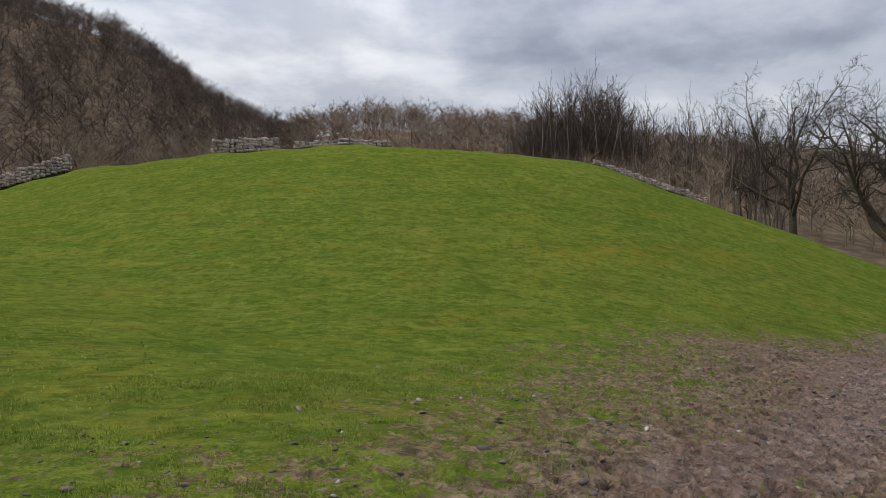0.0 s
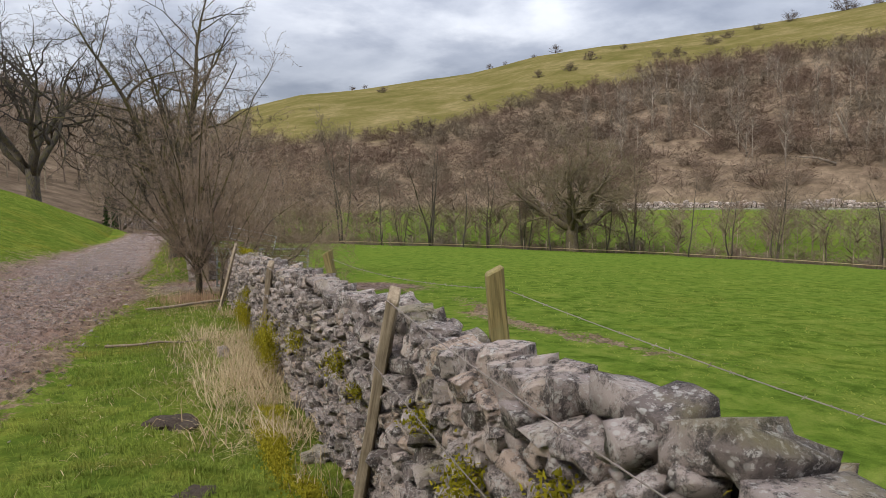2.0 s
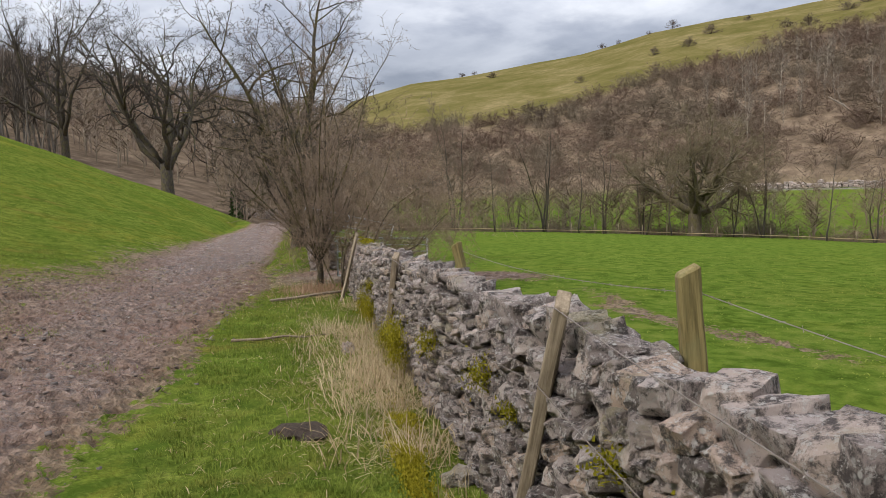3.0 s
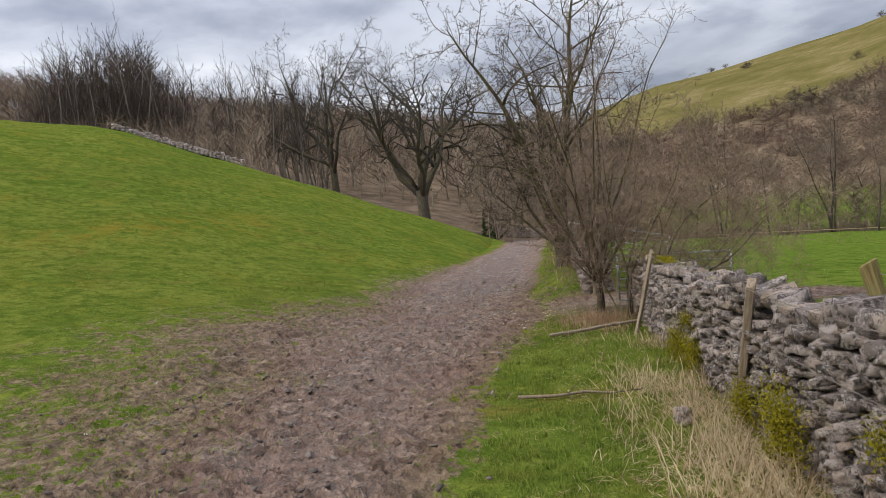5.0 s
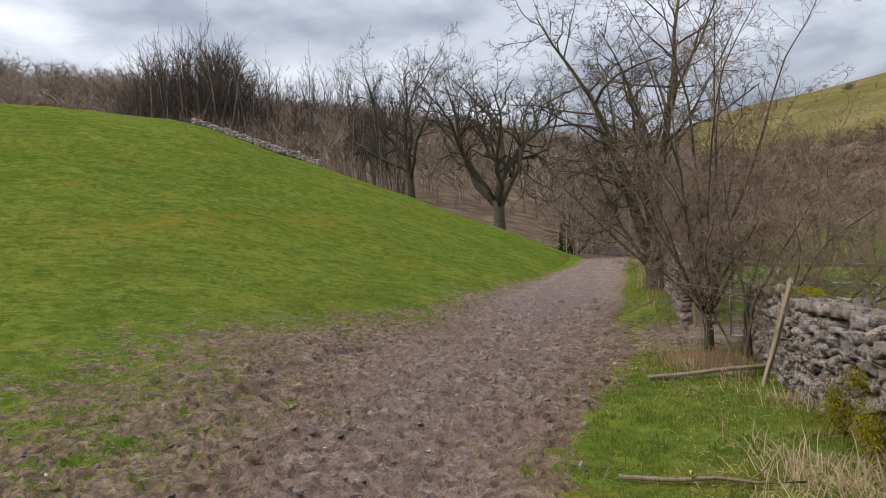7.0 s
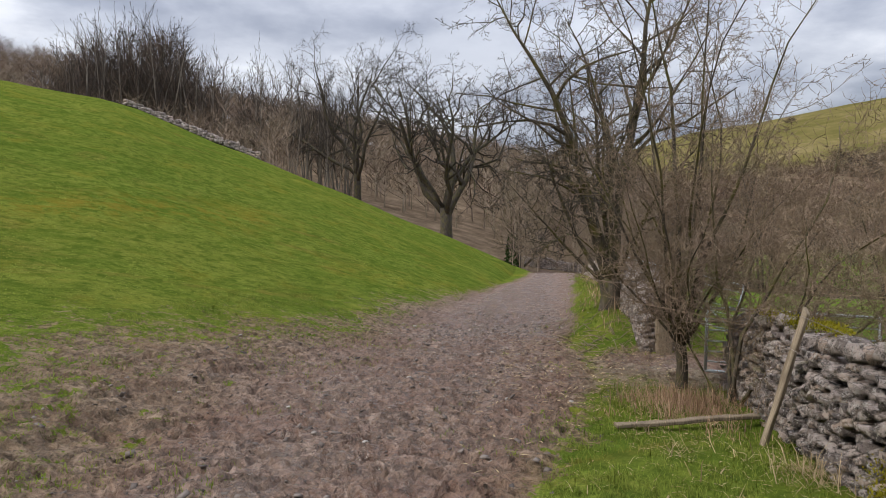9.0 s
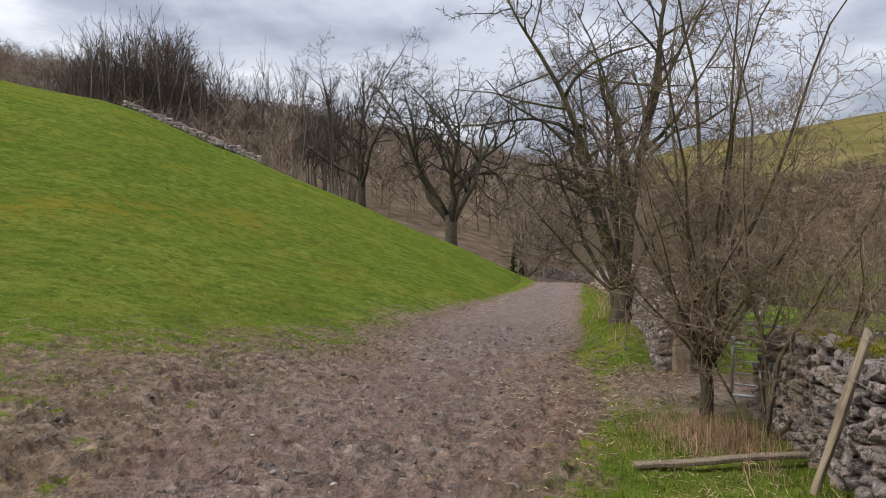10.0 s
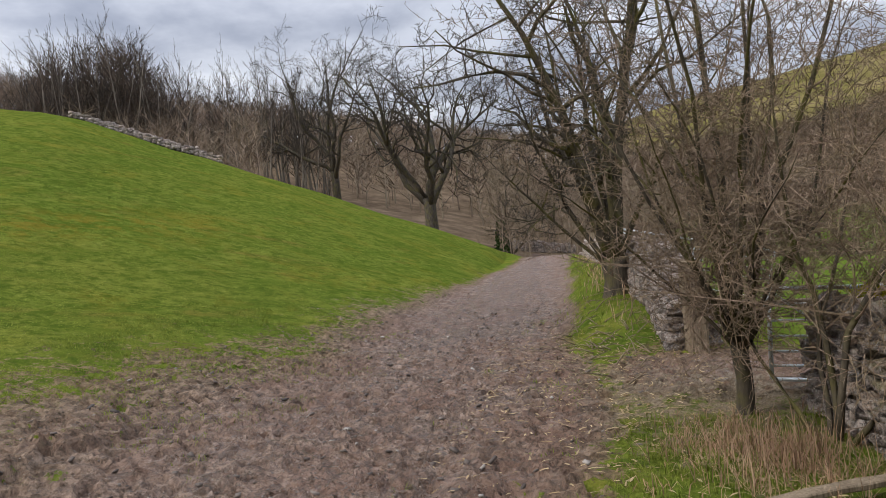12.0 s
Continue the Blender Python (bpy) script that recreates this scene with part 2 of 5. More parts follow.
    patch = q.math('ADD', patch, q.math('MULTIPLY', q.math('SUBTRACT', q.noise(13, 5, 0.7, pos, 0.3), 0.5), 0.9))
    mask = q.ramp(patch, (0.37, 0.0), (0.43, 1.0))
    col = q.mix(mask, g, m)
    lit = q.math('ADD', litter_a, q.math('MULTIPLY', q.math('SUBTRACT', q.noise(6, 5, 0.65, pos), 0.5), 0.9))
    straw = q.ramp(q.noise(60, 3, 0.6, pos), (0.35, (0.115, 0.085, 0.055)), (0.6, (0.28, 0.22, 0.15)))
    col = q.mix(q.ramp(lit, (0.5, 0.0), (0.66, 1.0)), col, straw)
    nt.links.new(col, b.inputs["Base Color"])
    nt.links.new(q.math('MULTIPLY', q.math('MULTIPLY', mask, q.math('SUBTRACT', 1.0, thin)), 0.55), b.inputs["Specular IOR Level"])
    soak = q.math('ADD', q.noise(2.6, 6, 0.70, pos), q.math('MULTIPLY', q.math('SUBTRACT', mud_a, 0.76), 0.8))
    wet = q.ramp(soak, (0.46, 0.85), (0.60, 0.26))
    nt.links.new(q.mix(mask, (0.92, 0.92, 0.92), wet), b.inputs["Roughness"])
    hgt = q.math('ADD', q.math('MULTIPLY', fine, 0.7), q.math('MULTIPLY', speck, 0.4))
    clods = q.n("Bump")
    clods.inputs["Distance"].default_value = 0.22
    nt.links.new(q.math('ADD', 0.45, q.math('MULTIPLY', mask, 0.55)), clods.inputs["Strength"])
    nt.links.new(q.noise(7, 6, 0.62, pos, 0.4), clods.inputs["Height"])
    grain = q.n("Bump")
    grain.inputs["Distance"].default_value = 0.035
    nt.links.new(q.math('SUBTRACT', 0.8, q.math('MULTIPLY', mask, 0.45)), grain.inputs["Strength"])
    nt.links.new(hgt, grain.inputs["Height"])
    nt.links.new(clods.outputs[0], grain.inputs["Normal"])
    nt.links.new(grain.outputs[0], b.inputs["Normal"])
    return ma


def stone_material(name="limestone", moss=0.5):
    ma, nt, b = material(name, 0.9, 0.25)
    q = Nodes(nt)
    pos = q.coords()
    geo = q.n("NewGeometry")
    info = q.n("ObjectInfo")
    rnd = q.math('FRACT', q.math('ADD', geo.outputs["Random Per Island"], info.outputs["Random"]))
    c = q.ramp(rnd, (0.0, (0.205, 0.165, 0.150)), (0.35, (0.395, 0.322, 0.290)), (0.7, (0.56, 0.47, 0.425)), (1.0, (0.49, 0.365, 0.285)))
    world_pos = geo.outputs["Position"]
    c = q.mix(q.ramp(q.noise(12, 8, 0.8, world_pos), (0.42, 0.95), (0.53, 0.0)), c, (0.075, 0.063, 0.058))
    c = q.mix(q.ramp(q.noise(34, 6, 0.78, world_pos), (0.54, 0.0), (0.60, 0.85)), c, (0.56, 0.52, 0.48))
    spots = q.math('MULTIPLY', q.ramp(q.voronoi(26, world_pos), (0.22, 0.8), (0.34, 0.0)), q.ramp(q.noise(5, 4, 0.6, world_pos), (0.50, 0.0), (0.60, 1.0)))
    c = q.mix(spots, c, (0.60, 0.57, 0.53))
    sepn = q.n("SeparateXYZ")
    nt.links.new(geo.outputs["Normal"], sepn.inputs[0])
    m = q.math('MULTIPLY', q.ramp(q.noise(1.5, 5, 0.65, world_pos), (0.55, 0.0), (0.66, 1.0)), q.ramp(sepn.outputs[2], (0.0, 0.05), (0.6, 1.0)))
    c = q.mix(q.math('MULTIPLY', m, moss), c, q.mix(q.noise(40, 2, 0.5, world_pos), (0.07, 0.075, 0.008), (0.22, 0.19, 0.02)))
    nt.links.new(c, b.inputs["Base Color"])
    nt.links.new(q.bump(q.noise(80, 6, 0.75, world_pos), 1.0, 0.022, q.bump(q.noise(18, 7, 0.74, world_pos), 1.0, 0.075)), b.inputs["Normal"])
    return ma


def bark_material(name, dark, light, moss=0.0, scale=12.0):
    ma, nt, b = material(name, 0.9, 0.2)
    q = Nodes(nt)
    pos = q.coords()
    mp = q.n("Mapping")
    mp.inputs["Scale"].default_value = (1, 1, 0.25)
    nt.links.new(pos, mp.inputs[0])
    c = q.ramp(q.noise(scale, 5, 0.65, mp.outputs[0]), (0.32, dark), (0.68, light))
    if moss:
        c = q.mix(q.math('MULTIPLY', q.ramp(q.noise(2.2, 5, 0.6, pos), (0.46, 0.0), (0.62, 1.0)), moss), c, (0.115, 0.105, 0.016))
    nt.links.new(c, b.inputs["Base Color"])
    nt.links.new(q.bump(q.noise(scale * 2.5, 4, 0.6, mp.outputs[0]), 0.6, 0.03), b.inputs["Normal"])
    return ma


def blade_material(name, low, high, rough=0.7, leafy=False, patch=1.1, turf=False, drift=None):
    """Blades of one kind, each of its own shade."""
    ma, nt, b = material(name, rough, 0.04)
    q = Nodes(nt)
    geo = q.n("NewGeometry")
    c = q.mix(geo.outputs["Random Per Island"], low, high)
    c = q.mix(q.ramp(q.noise(patch, 4, 0.6, geo.outputs["Position"]), (0.38, 0.45), (0.58, 0.0)), c, tuple(v * 0.7 for v in low))
    if drift:
        c = q.mix(q.ramp(q.noise(0.035, 5, 0.62, geo.outputs["Position"], 0.5), (0.44, 0.0), (0.60, 0.75)), c, drift)
    if turf:
        c = q.mix(0.8, c, grass_tone(q, geo.outputs["Position"], 1.6))
    nt.links.new(c, b.inputs["Base Color"])
    if leafy:
        tr, mx = q.n("BsdfTranslucent"), q.n("MixShader")
        nt.links.new(c, tr.inputs["Color"])
        mx.inputs[0].default_value = 0.4
        nt.links.new(b.outputs[0], mx.inputs[1])
        nt.links.new(tr.outputs[0], mx.inputs[2])
        nt.links.new(mx.outputs[0], nt.nodes["Material Output"].inputs[0])
    return ma


def wood_material(name, dark, light, green=0.0):
    ma, nt, b = material(name, 0.85, 0.2)
    q = Nodes(nt)
    pos = q.coords()
    mp = q.n("Mapping")
    mp.inputs["Scale"].default_value = (1, 1, 0.06)
    nt.links.new(pos, mp.inputs[0])
    c = q.ramp(q.noise(60, 5, 0.6, mp.outputs[0]), (0.3, dark), (0.7, light))
    c = q.mix(q.ramp(q.noise(5, 4, 0.6, pos), (0.45, 0.0), (0.7, 0.4 + green)), c, (0.17, 0.16, 0.075) if green else tuple(v * 0.55 for v in dark))
    nt.links.new(c, b.inputs["Base Color"])
    nt.links.new(q.bump(q.noise(90, 3, 0.6, mp.outputs[0]), 0.5, 0.01), b.inputs["Normal"])
    return ma


def metal_material(name, colour, rough=0.5):
    ma, nt, b = material(name, rough, 0.5)
    q = Nodes(nt)
    b.inputs["Metallic"].default_value = 0.7
    nt.links.new(q.mix(q.ramp(q.noise(14, 5, 0.6), (0.4, 0.0), (0.7, 0.6)), colour, tuple(v * 0.6 for v in colour)), b.inputs["Base Color"])
    return ma


M_GROUND = ground_material()
M_STONE = stone_material()
M_STONE_FAR = stone_material("weathered_stone", 0.25)
M_BARK = bark_material("dark_bark", (0.030, 0.026, 0.022), (0.105, 0.090, 0.072), 0.35)
M_BARK_MOSS = bark_material("mossy_bark", (0.030, 0.025, 0.019), (0.110, 0.090, 0.064), 0.55)
M_TWIG = bark_material("hawthorn_twig", (0.125, 0.084, 0.060), (0.350, 0.255, 0.185), 0.25, 30)
M_SHOOT = bark_material("thorn_shoot", (0.095, 0.068, 0.050), (0.290, 0.215, 0.158), 0.2, 25)
M_TWIG_DARK = bark_material("tree_twig", (0.038, 0.031, 0.027), (0.100, 0.083, 0.068), 0.15, 20)
M_ASH_TWIG = bark_material("ash_twig", (0.024, 0.020, 0.018), (0.070, 0.058, 0.048), 0.1, 20)
M_OAK = bark_material("oak_bark", (0.070, 0.055, 0.038), (0.170, 0.138, 0.095), 0.4)
M_OAK_TWIG = bark_material("oak_twig", (0.105, 0.080, 0.052), (0.21, 0.170, 0.112), 0.3, 20)
M_WOODS = blade_material("bare_woods", (0.165, 0.124, 0.096), (0.290, 0.222, 0.170), 0.9, False, 0.045, drift=(0.20, 0.165, 0.115))
M_BIRCH = blade_material("pale_trunks", (0.11, 0.085, 0.065), (0.30, 0.26, 0.21), 0.9)
M_SCRUB = blade_material("scrub", (0.120, 0.082, 0.063), (0.245, 0.175, 0.130), 0.9, False, 0.06, drift=(0.150, 0.128, 0.092))
M_BROW = blade_material("brow_woods", (0.085, 0.066, 0.054), (0.170, 0.132, 0.105), 0.9, False, 0.05)
M_GRASS = blade_material("grass_blades", (0.105, 0.145, 0.018), (0.24, 0.27, 0.045), 0.7, True, 1.1, True)
M_STRAW = blade_material("dead_grass", (0.38, 0.27, 0.145), (0.70, 0.56, 0.35), 0.7, True)
M_REED = blade_material("dead_stems", (0.36, 0.21, 0.13), (0.66, 0.46, 0.30), 0.7, True)
M_MOSS = blade_material("moss", (0.19, 0.175, 0.012), (0.42, 0.35, 0.03), 0.8, True)
M_IVY = blade_material("ivy_leaves", (0.022, 0.045, 0.012), (0.055, 0.090, 0.026))
M_POST = wood_material("weathered_post", (0.13, 0.098, 0.066), (0.33, 0.265, 0.19))
M_POST_GREEN = wood_material("treated_post", (0.10, 0.078, 0.030), (0.26, 0.205, 0.085), 0.3)
M_DEADWOOD = wood_material("dead_wood", (0.10, 0.074, 0.048), (0.28, 0.22, 0.155))
M_GALV = metal_material("galvanised_steel", (0.52, 0.56, 0.58), 0.45)
# hearting stone, its colour darkened to paint the shadow between the face stones
M_HEART_SHADE = bark_material("gap_shaded_hearting", (0.022, 0.018, 0.016), (0.060, 0.050, 0.045), 0.0, 9)
M_WIRE = metal_material("rusty_wire", (0.30, 0.25, 0.22), 0.6)

# ---------------------------------------------------------------- lay of the land
# s runs along the stone wall, c to its right (the meadow); the lane lies at negative c
AX, AY, UX, UY = 4.60, 2.59, 0.652, 0.758
OX, OY = 4.0, 5.0


def lane_sc(x, y):
    x, y = np.asarray(x, float) - AX, np.asarray(y, float) - AY
    return x * UX + y * UY, x * UY - y * UX


def from_sc(s, c):
    return AX + s * UX + c * UY, AY + s * UY - c * UX


def wall_bend(s):
    """How far the wall strays from its line past the gateway."""
    return np.interp(s, (13, 16, 21, 30, 46, 80), (0, -0.40, -0.45, -0.25, 0.15, 0.7))


CREST_AZ = (-180, -110, -60, -37.6, -33.3, -24, -12.7, -0.3, 8.2, 15, 22.5, 31.5, 38.6, 43)
CREST_R = (90, 85, 75, 61.9, 59.1, 55, 52.3, 52, 53.2, 52, 51.5, 52.2, 53.5, 54.5)
CREST_Z = (3, 3, 4, 7.6, 9.2, 10.65, 11.7, 11.35, 10.7, 8.05, 5.35, 1.95, -0.85, -1.4)
RIDGE_AZ = (-180, -110, -60, -34, -26.5, -19.3, -14, -7, 4, 20, 30, 40, 46)
RIDGE_Z = (50, 70, 80, 78, 73, 53, 44, 50, 46, 36, 29, 20, 26)
HILL_AZ = (40, 46, 51, 55.4, 63.5, 71.2, 81, 88.8, 95, 120, 180)
HILL_Z = (20, 44, 53, 56, 62.5, 73, 77, 80, 84, 80, 50)
SCRUB_AZ = (45, 52.7, 59, 64, 70, 80, 95, 120)
SCRUB_R = (215, 206, 190, 213, 245, 270, 272, 270)
MEADOW_R, ROAD_R, FOOT_R, HILL_R = 71.0, 127.0, 133.0, 376.0


def polar(x, y):
    vx, vy = np.asarray(x, float) - OX, np.asarray(y, float) - OY
    return np.degrees(np.arctan2(vx, vy)), np.hypot(vx, vy)


def height(x, y):
    """The ground, without its small unevenness."""
    x, y = np.asarray(x, float), np.asarray(y, float)
    s, c = lane_sc(x, y)
    c = c - wall_bend(s)
    az, r = polar(x, y)
    lane = -0.27 - 0.030 * np.clip(s, -6, 20) - 0.010 * np.clip(s - 20, 0, 40) - 0.13 * np.exp(-np.maximum(s, 0) / 5.0) * np.clip(c + 1, -4, 1)
    lane = lane + 0.45 * smooth(s, 16.4, 19) * smooth(c, -1.9, -0.5) * (1 - smooth(s, 30, 45))
    # green hill on the near side of the lane
    rise = np.clip(np.sin(np.radians(az)) * 0.758 - np.cos(np.radians(az)) * 0.652, None, -0.03)
    rf = np.minimum(-2.97 / rise, 49.0)
    rc = np.interp(az, CREST_AZ, CREST_R)
    zc = np.interp(az, CREST_AZ, CREST_Z)
    w = np.clip((r - rf) / (rc - rf), 0, 1)
    f = 0.55 * w ** 1.75 + 0.45 * (3 * w * w - 2 * w ** 3)
    foot = -0.27 - 0.030 * np.clip(s, -6, 20)
    hill = lane + np.maximum(zc - foot, 0.0) * f - np.maximum(foot - zc, 0) * f * 0.3
    far = np.clip((r - rc) / (255.0 - rc), 0, None)
    ridge = np.interp(az, RIDGE_AZ, RIDGE_Z)
    back = np.minimum(zc, 6.0) - 2.5 + (ridge - np.minimum(zc, 6.0) + 2.5) * smooth(far, 0.0, 1.0) + 6 * np.clip(far - 1, 0, 2)
    drop = smooth(r, rc, rc + 9)
    left = hill * (1 - drop) + back * drop
    # meadow, river bank, far field, road and the far hillside
    zm = np.interp(az, (40, 51, 74, 97, 180), (-2.6, -3.6, -4.8, -5.8, -5.0))
    mead = -0.45 + (zm + 0.45) * np.clip((r - 6) / (MEADOW_R - 6), 0, 1)
    mead = mead - 1.3 * smooth(r, MEADOW_R + 1, MEADOW_R + 5) * (1 - smooth(r, MEADOW_R + 7, MEADOW_R + 14))
    mead = mead + (-2.0 - zm) * smooth(r, MEADOW_R + 12, ROAD_R)
    hz = np.interp(az, HILL_AZ, HILL_Z)
    up = np.clip((r - FOOT_R) / (HILL_R - FOOT_R), 0, 1.6)
    mead = mead + (hz + 2.0) * np.where(up < 1, up * (1.12 - 0.12 * up), 1 + 0.15 * (up - 1))
    side = np.where(r < 45, smooth(c, 0.1, 2.5), smooth(az, 41.5, 46.5))
    z = left * (1 - side) + mead * side
    return np.where(az > 150, z * (1 - smooth(az, 150, 180)) + left * smooth(az, 150, 180), z)


MUD_LEFT = ((-8, -3, 2, 6, 11.6, 15, 20, 25, 32, 40, 46, 60, 85), (-9.5, -10.5, -11.5, -12.2, -12.4, -10.6, -9.1, -8.0, -6.5, -5.4, -4.6, -4.6, -5.2))
MUD_RIGHT = ((-8, -3, 0, 4, 8, 13, 15, 19, 30, 46, 85), (-3.2, -2.9, -2.6, -2.35, -2.05, -1.55, -1.5, -1.8, -1.5, -1.0, -0.2))
TRACK = -3.8


def mud_amount(x, y):
    s, c = lane_sc(x, y)
    wob = (fbm(x * 0.35, y * 0.35, 3, 5) - 0.5) * 2.4
    right = np.interp(s, *MUD_RIGHT) + wob * 0.30
    left = np.interp(s, *MUD_LEFT) + wob * (0.9 - 0.6 * smooth(s, 18, 34))
    edge = 1 - smooth(c, right - 0.45, right + 0.35)
    soft = 5.5 - 3.9 * smooth(s, 12, 38)
    fade = smooth(c, left - 0.25 * soft, left + soft)
    track = np.exp(-((c - TRACK - 0.25 * wob) / (0.75 + 0.45 * smooth(s, 3, 12))) ** 2)
    body = 0.42 + 0.15 * smooth(s, 6, 14) + 0.10 * smooth(s, 14, 24) - 0.17 * (1 - smooth(s, -1.5, 5))
    m = edge * fade * (body + 0.36 * track * smooth(s, -3.5, 1.5) + 0.14 * np.exp(-((c + 4.6) / 2.0) ** 2))
    gateway = np.exp(-(((s - 15) / 2.0) ** 2)) * smooth(c, -2.5, -1.0) * (1 - smooth(c, 4, 7))
    rut = np.exp(-((c - 4.6 - 0.35 * np.sin(s * 0.7) - wob * 0.3) / 0.5) ** 2) * smooth(s, 1, 5) * (1 - smooth(s, 9, 14))
    m = m * (1 - smooth(s, 78, 86))
    return np.clip(np.maximum(np.maximum(m, 0.75 * gateway), 0.56 * rut), 0, 1)


def treads(x, y, cell, seed):
    """Trodden prints: -1 in the sole of a print, positive on the lip squeezed up around it."""
    gx, gy = x / cell, y / cell
    xi, yi = np.floor(gx), np.floor(gy)
    pit, lip = np.zeros_like(gx), np.zeros_like(gx)

    def h(i, j, k):
        n = (i.astype(np.int64) * 374761393 + j.astype(np.int64) * 668265263 + (seed * 7 + k) * 974634777) & 0xFFFFFFFF
        n = ((n ^ (n >> 13)) * 1274126177) & 0xFFFFFFFF
        return ((n ^ (n >> 16)) & 0xFFFF) / 65535.0
    for a in (-1, 0, 1):
        for b in (-1, 0, 1):
            i, j = xi + a, yi + b
            u, v = gx - i - 0.15 - 0.7 * h(i, j, 1), gy - j - 0.15 - 0.7 * h(i, j, 2)
            t = 6.283 * h(i, j, 3)
            u, v = u * np.cos(t) + v * np.sin(t), v * np.cos(t) - u * np.sin(t)
            rad = 0.20 + 0.36 * h(i, j, 4)
            e = np.hypot(u, v * 1.75) / rad
            pit = np.maximum(pit, (1 - smooth(e, 0.55, 1.0)) * (0.5 + 0.5 * h(i, j, 5)))
            lip = np.maximum(lip, np.exp(-((e - 1.15) / 0.22) ** 2) * h(i, j, 6))
    return lip * 0.55 * (1 - pit) - pit


def uneven(x, y, mud):
    x, y = np.asarray(x, float), np.asarray(y, float)
    n = (fbm(x * 0.8, y * 0.8, 3, 11) - 0.5) * 0.09
    near = np.exp(-(np.hypot(x - 8, y - 10) / 28.0) ** 2)
    wet = smooth(mud, 0.22, 0.6)
    # a low trodden step along the left of the lane
    s, c = lane_sc(x, y)
    n = n + 0.075 * (smooth(c + 6.62 + 0.18 * np.sin(s * 1.9) + 0.1 * np.sin(s * 4.3), 0.08, -0.05) - smooth(c, -7.2, -8.6)) * smooth(s, 7.5, 9) * (1 - smooth(s, 13, 14.2)) * (c < -6)
    if not np.any(near * wet > 0.02):
        return n
    wx, wy = x + 0.06 * (noise2(x * 7, y * 7, 21) - 0.5), y + 0.06 * (noise2(x * 7, y * 7, 22) - 0.5)
    prints = 0.085 * treads(wx, wy, 0.29, 3) + 0.045 * treads(wx + 5, wy, 0.14, 4) + 0.07 * (fbm(x * 2.2, y * 2.2, 3, 23) - 0.5) + 0.05 * (0.5 - np.abs(noise2(x * 8.3, y * 8.3, 31) - 0.5) * 2)
    return n + near * (wet * prints + (1 - wet) * (fbm(x * 4.0, y * 4.0, 2, 41) - 0.5) * 0.035)


def ground_at(x, y):
    x, y = np.asarray(x, float), np.asarray(y, float)
    return height(x, y) + uneven(x, y, mud_amount(x, y))


def gz(x, y):
    return float(ground_at(x, y))


def spaced(lo, hi, step, out, growth=1.07):
    a = list(np.arange(lo, hi + step / 2, step))
    d, v = step, hi
    while v < out:
        d = d * growth
        v += d
        a.append(v)
    d, v, b = step, lo, []
    while v > -out:
        d = d * growth
        v -= d
        b.append(v)
    return np.array(b[::-1] + a)


def build_ground():
    ss, cc = spaced(-3.5, 18.0, 0.038, 3200), spaced(-7.5, -1.0, 0.038, 3200)
    S, C = np.meshgrid(ss, cc, indexing="ij")
    X, Y = from_sc(S, C)
    mud = mud_amount(X, Y)
    Z = height(X, Y) + uneven(X, Y, mud)
    ns, nc = S.shape
    i = np.arange(ns * nc).reshape(ns, nc)
    quads = np.stack((i[:-1, :-1], i[:-1, 1:], i[1:, 1:], i[1:, :-1]), -1).reshape(-1, 4)[:, ::-1]
    me = mesh_of("ground", np.stack((X, Y, Z), -1).reshape(-1, 3), quads, M_GROUND, True)
    az, r = polar(X, Y)
    s, c = S, C - wall_bend(S)
    right = np.where(r < 45, smooth(c, 0.1, 2.5), smooth(az, 41.5, 46.5))
    rc = np.interp(az, CREST_AZ, CREST_R)
    turf = right * smooth(r, ROAD_R + 3, ROAD_R + 9)
    scrub_r = np.interp(az, SCRUB_AZ, SCRUB_R)
    jag = (fbm(X / 28, Y / 28, 4, 51) - 0.5) * 90
    woods = np.maximum(right * smooth(r, ROAD_R + 4, ROAD_R + 10) * (1 - smooth(r + jag, scrub_r - 8, scrub_r + 8)), (1 - right) * smooth(r, rc + 4, rc + 12))
    woods = np.maximum(woods, smooth(az, 39, 42) * (1 - smooth(az, 48, 51)) * smooth(r, 70, 80) * (1 - smooth(r, 190, 215)))
    road = right * smooth(r, ROAD_R - 3, ROAD_R - 2) * (1 - smooth(r, ROAD_R + 2, ROAD_R + 3)) * smooth(az, 66, 74)
    bank = right * smooth(r, MEADOW_R + 1, MEADOW_R + 3) * (1 - smooth(r, MEADOW_R + 8, MEADOW_R + 11))
    lit = np.exp(-((s - 13.5) / 4.0) ** 2) * smooth(c, -3.6, -1.2) * (1 - smooth(c, 0.2, 0.8)) * 0.62
    rusty = np.exp(-((C + 14.8 - 0.28 * (S - 25)) / 1.3) ** 2) * smooth(S, 17, 21) * (1 - smooth(S, 27, 33)) * (1 - right)
    for name, layers in (("cover", (mud, turf, lit, rusty)), ("cover_far", (woods, road, bank, right * (1 - smooth(r, 60, 150))))):
        a = me.attributes.new(name, 'FLOAT_COLOR', 'POINT')
        a.data.foreach_set("color", np.stack(layers, -1).astype(np.float32).ravel())
    ob = new("ground", me)
    return tagged(ob, "grassy dale with a trodden muddy lane and green slopes", "ground", kind="structure")


GROUND = build_ground()


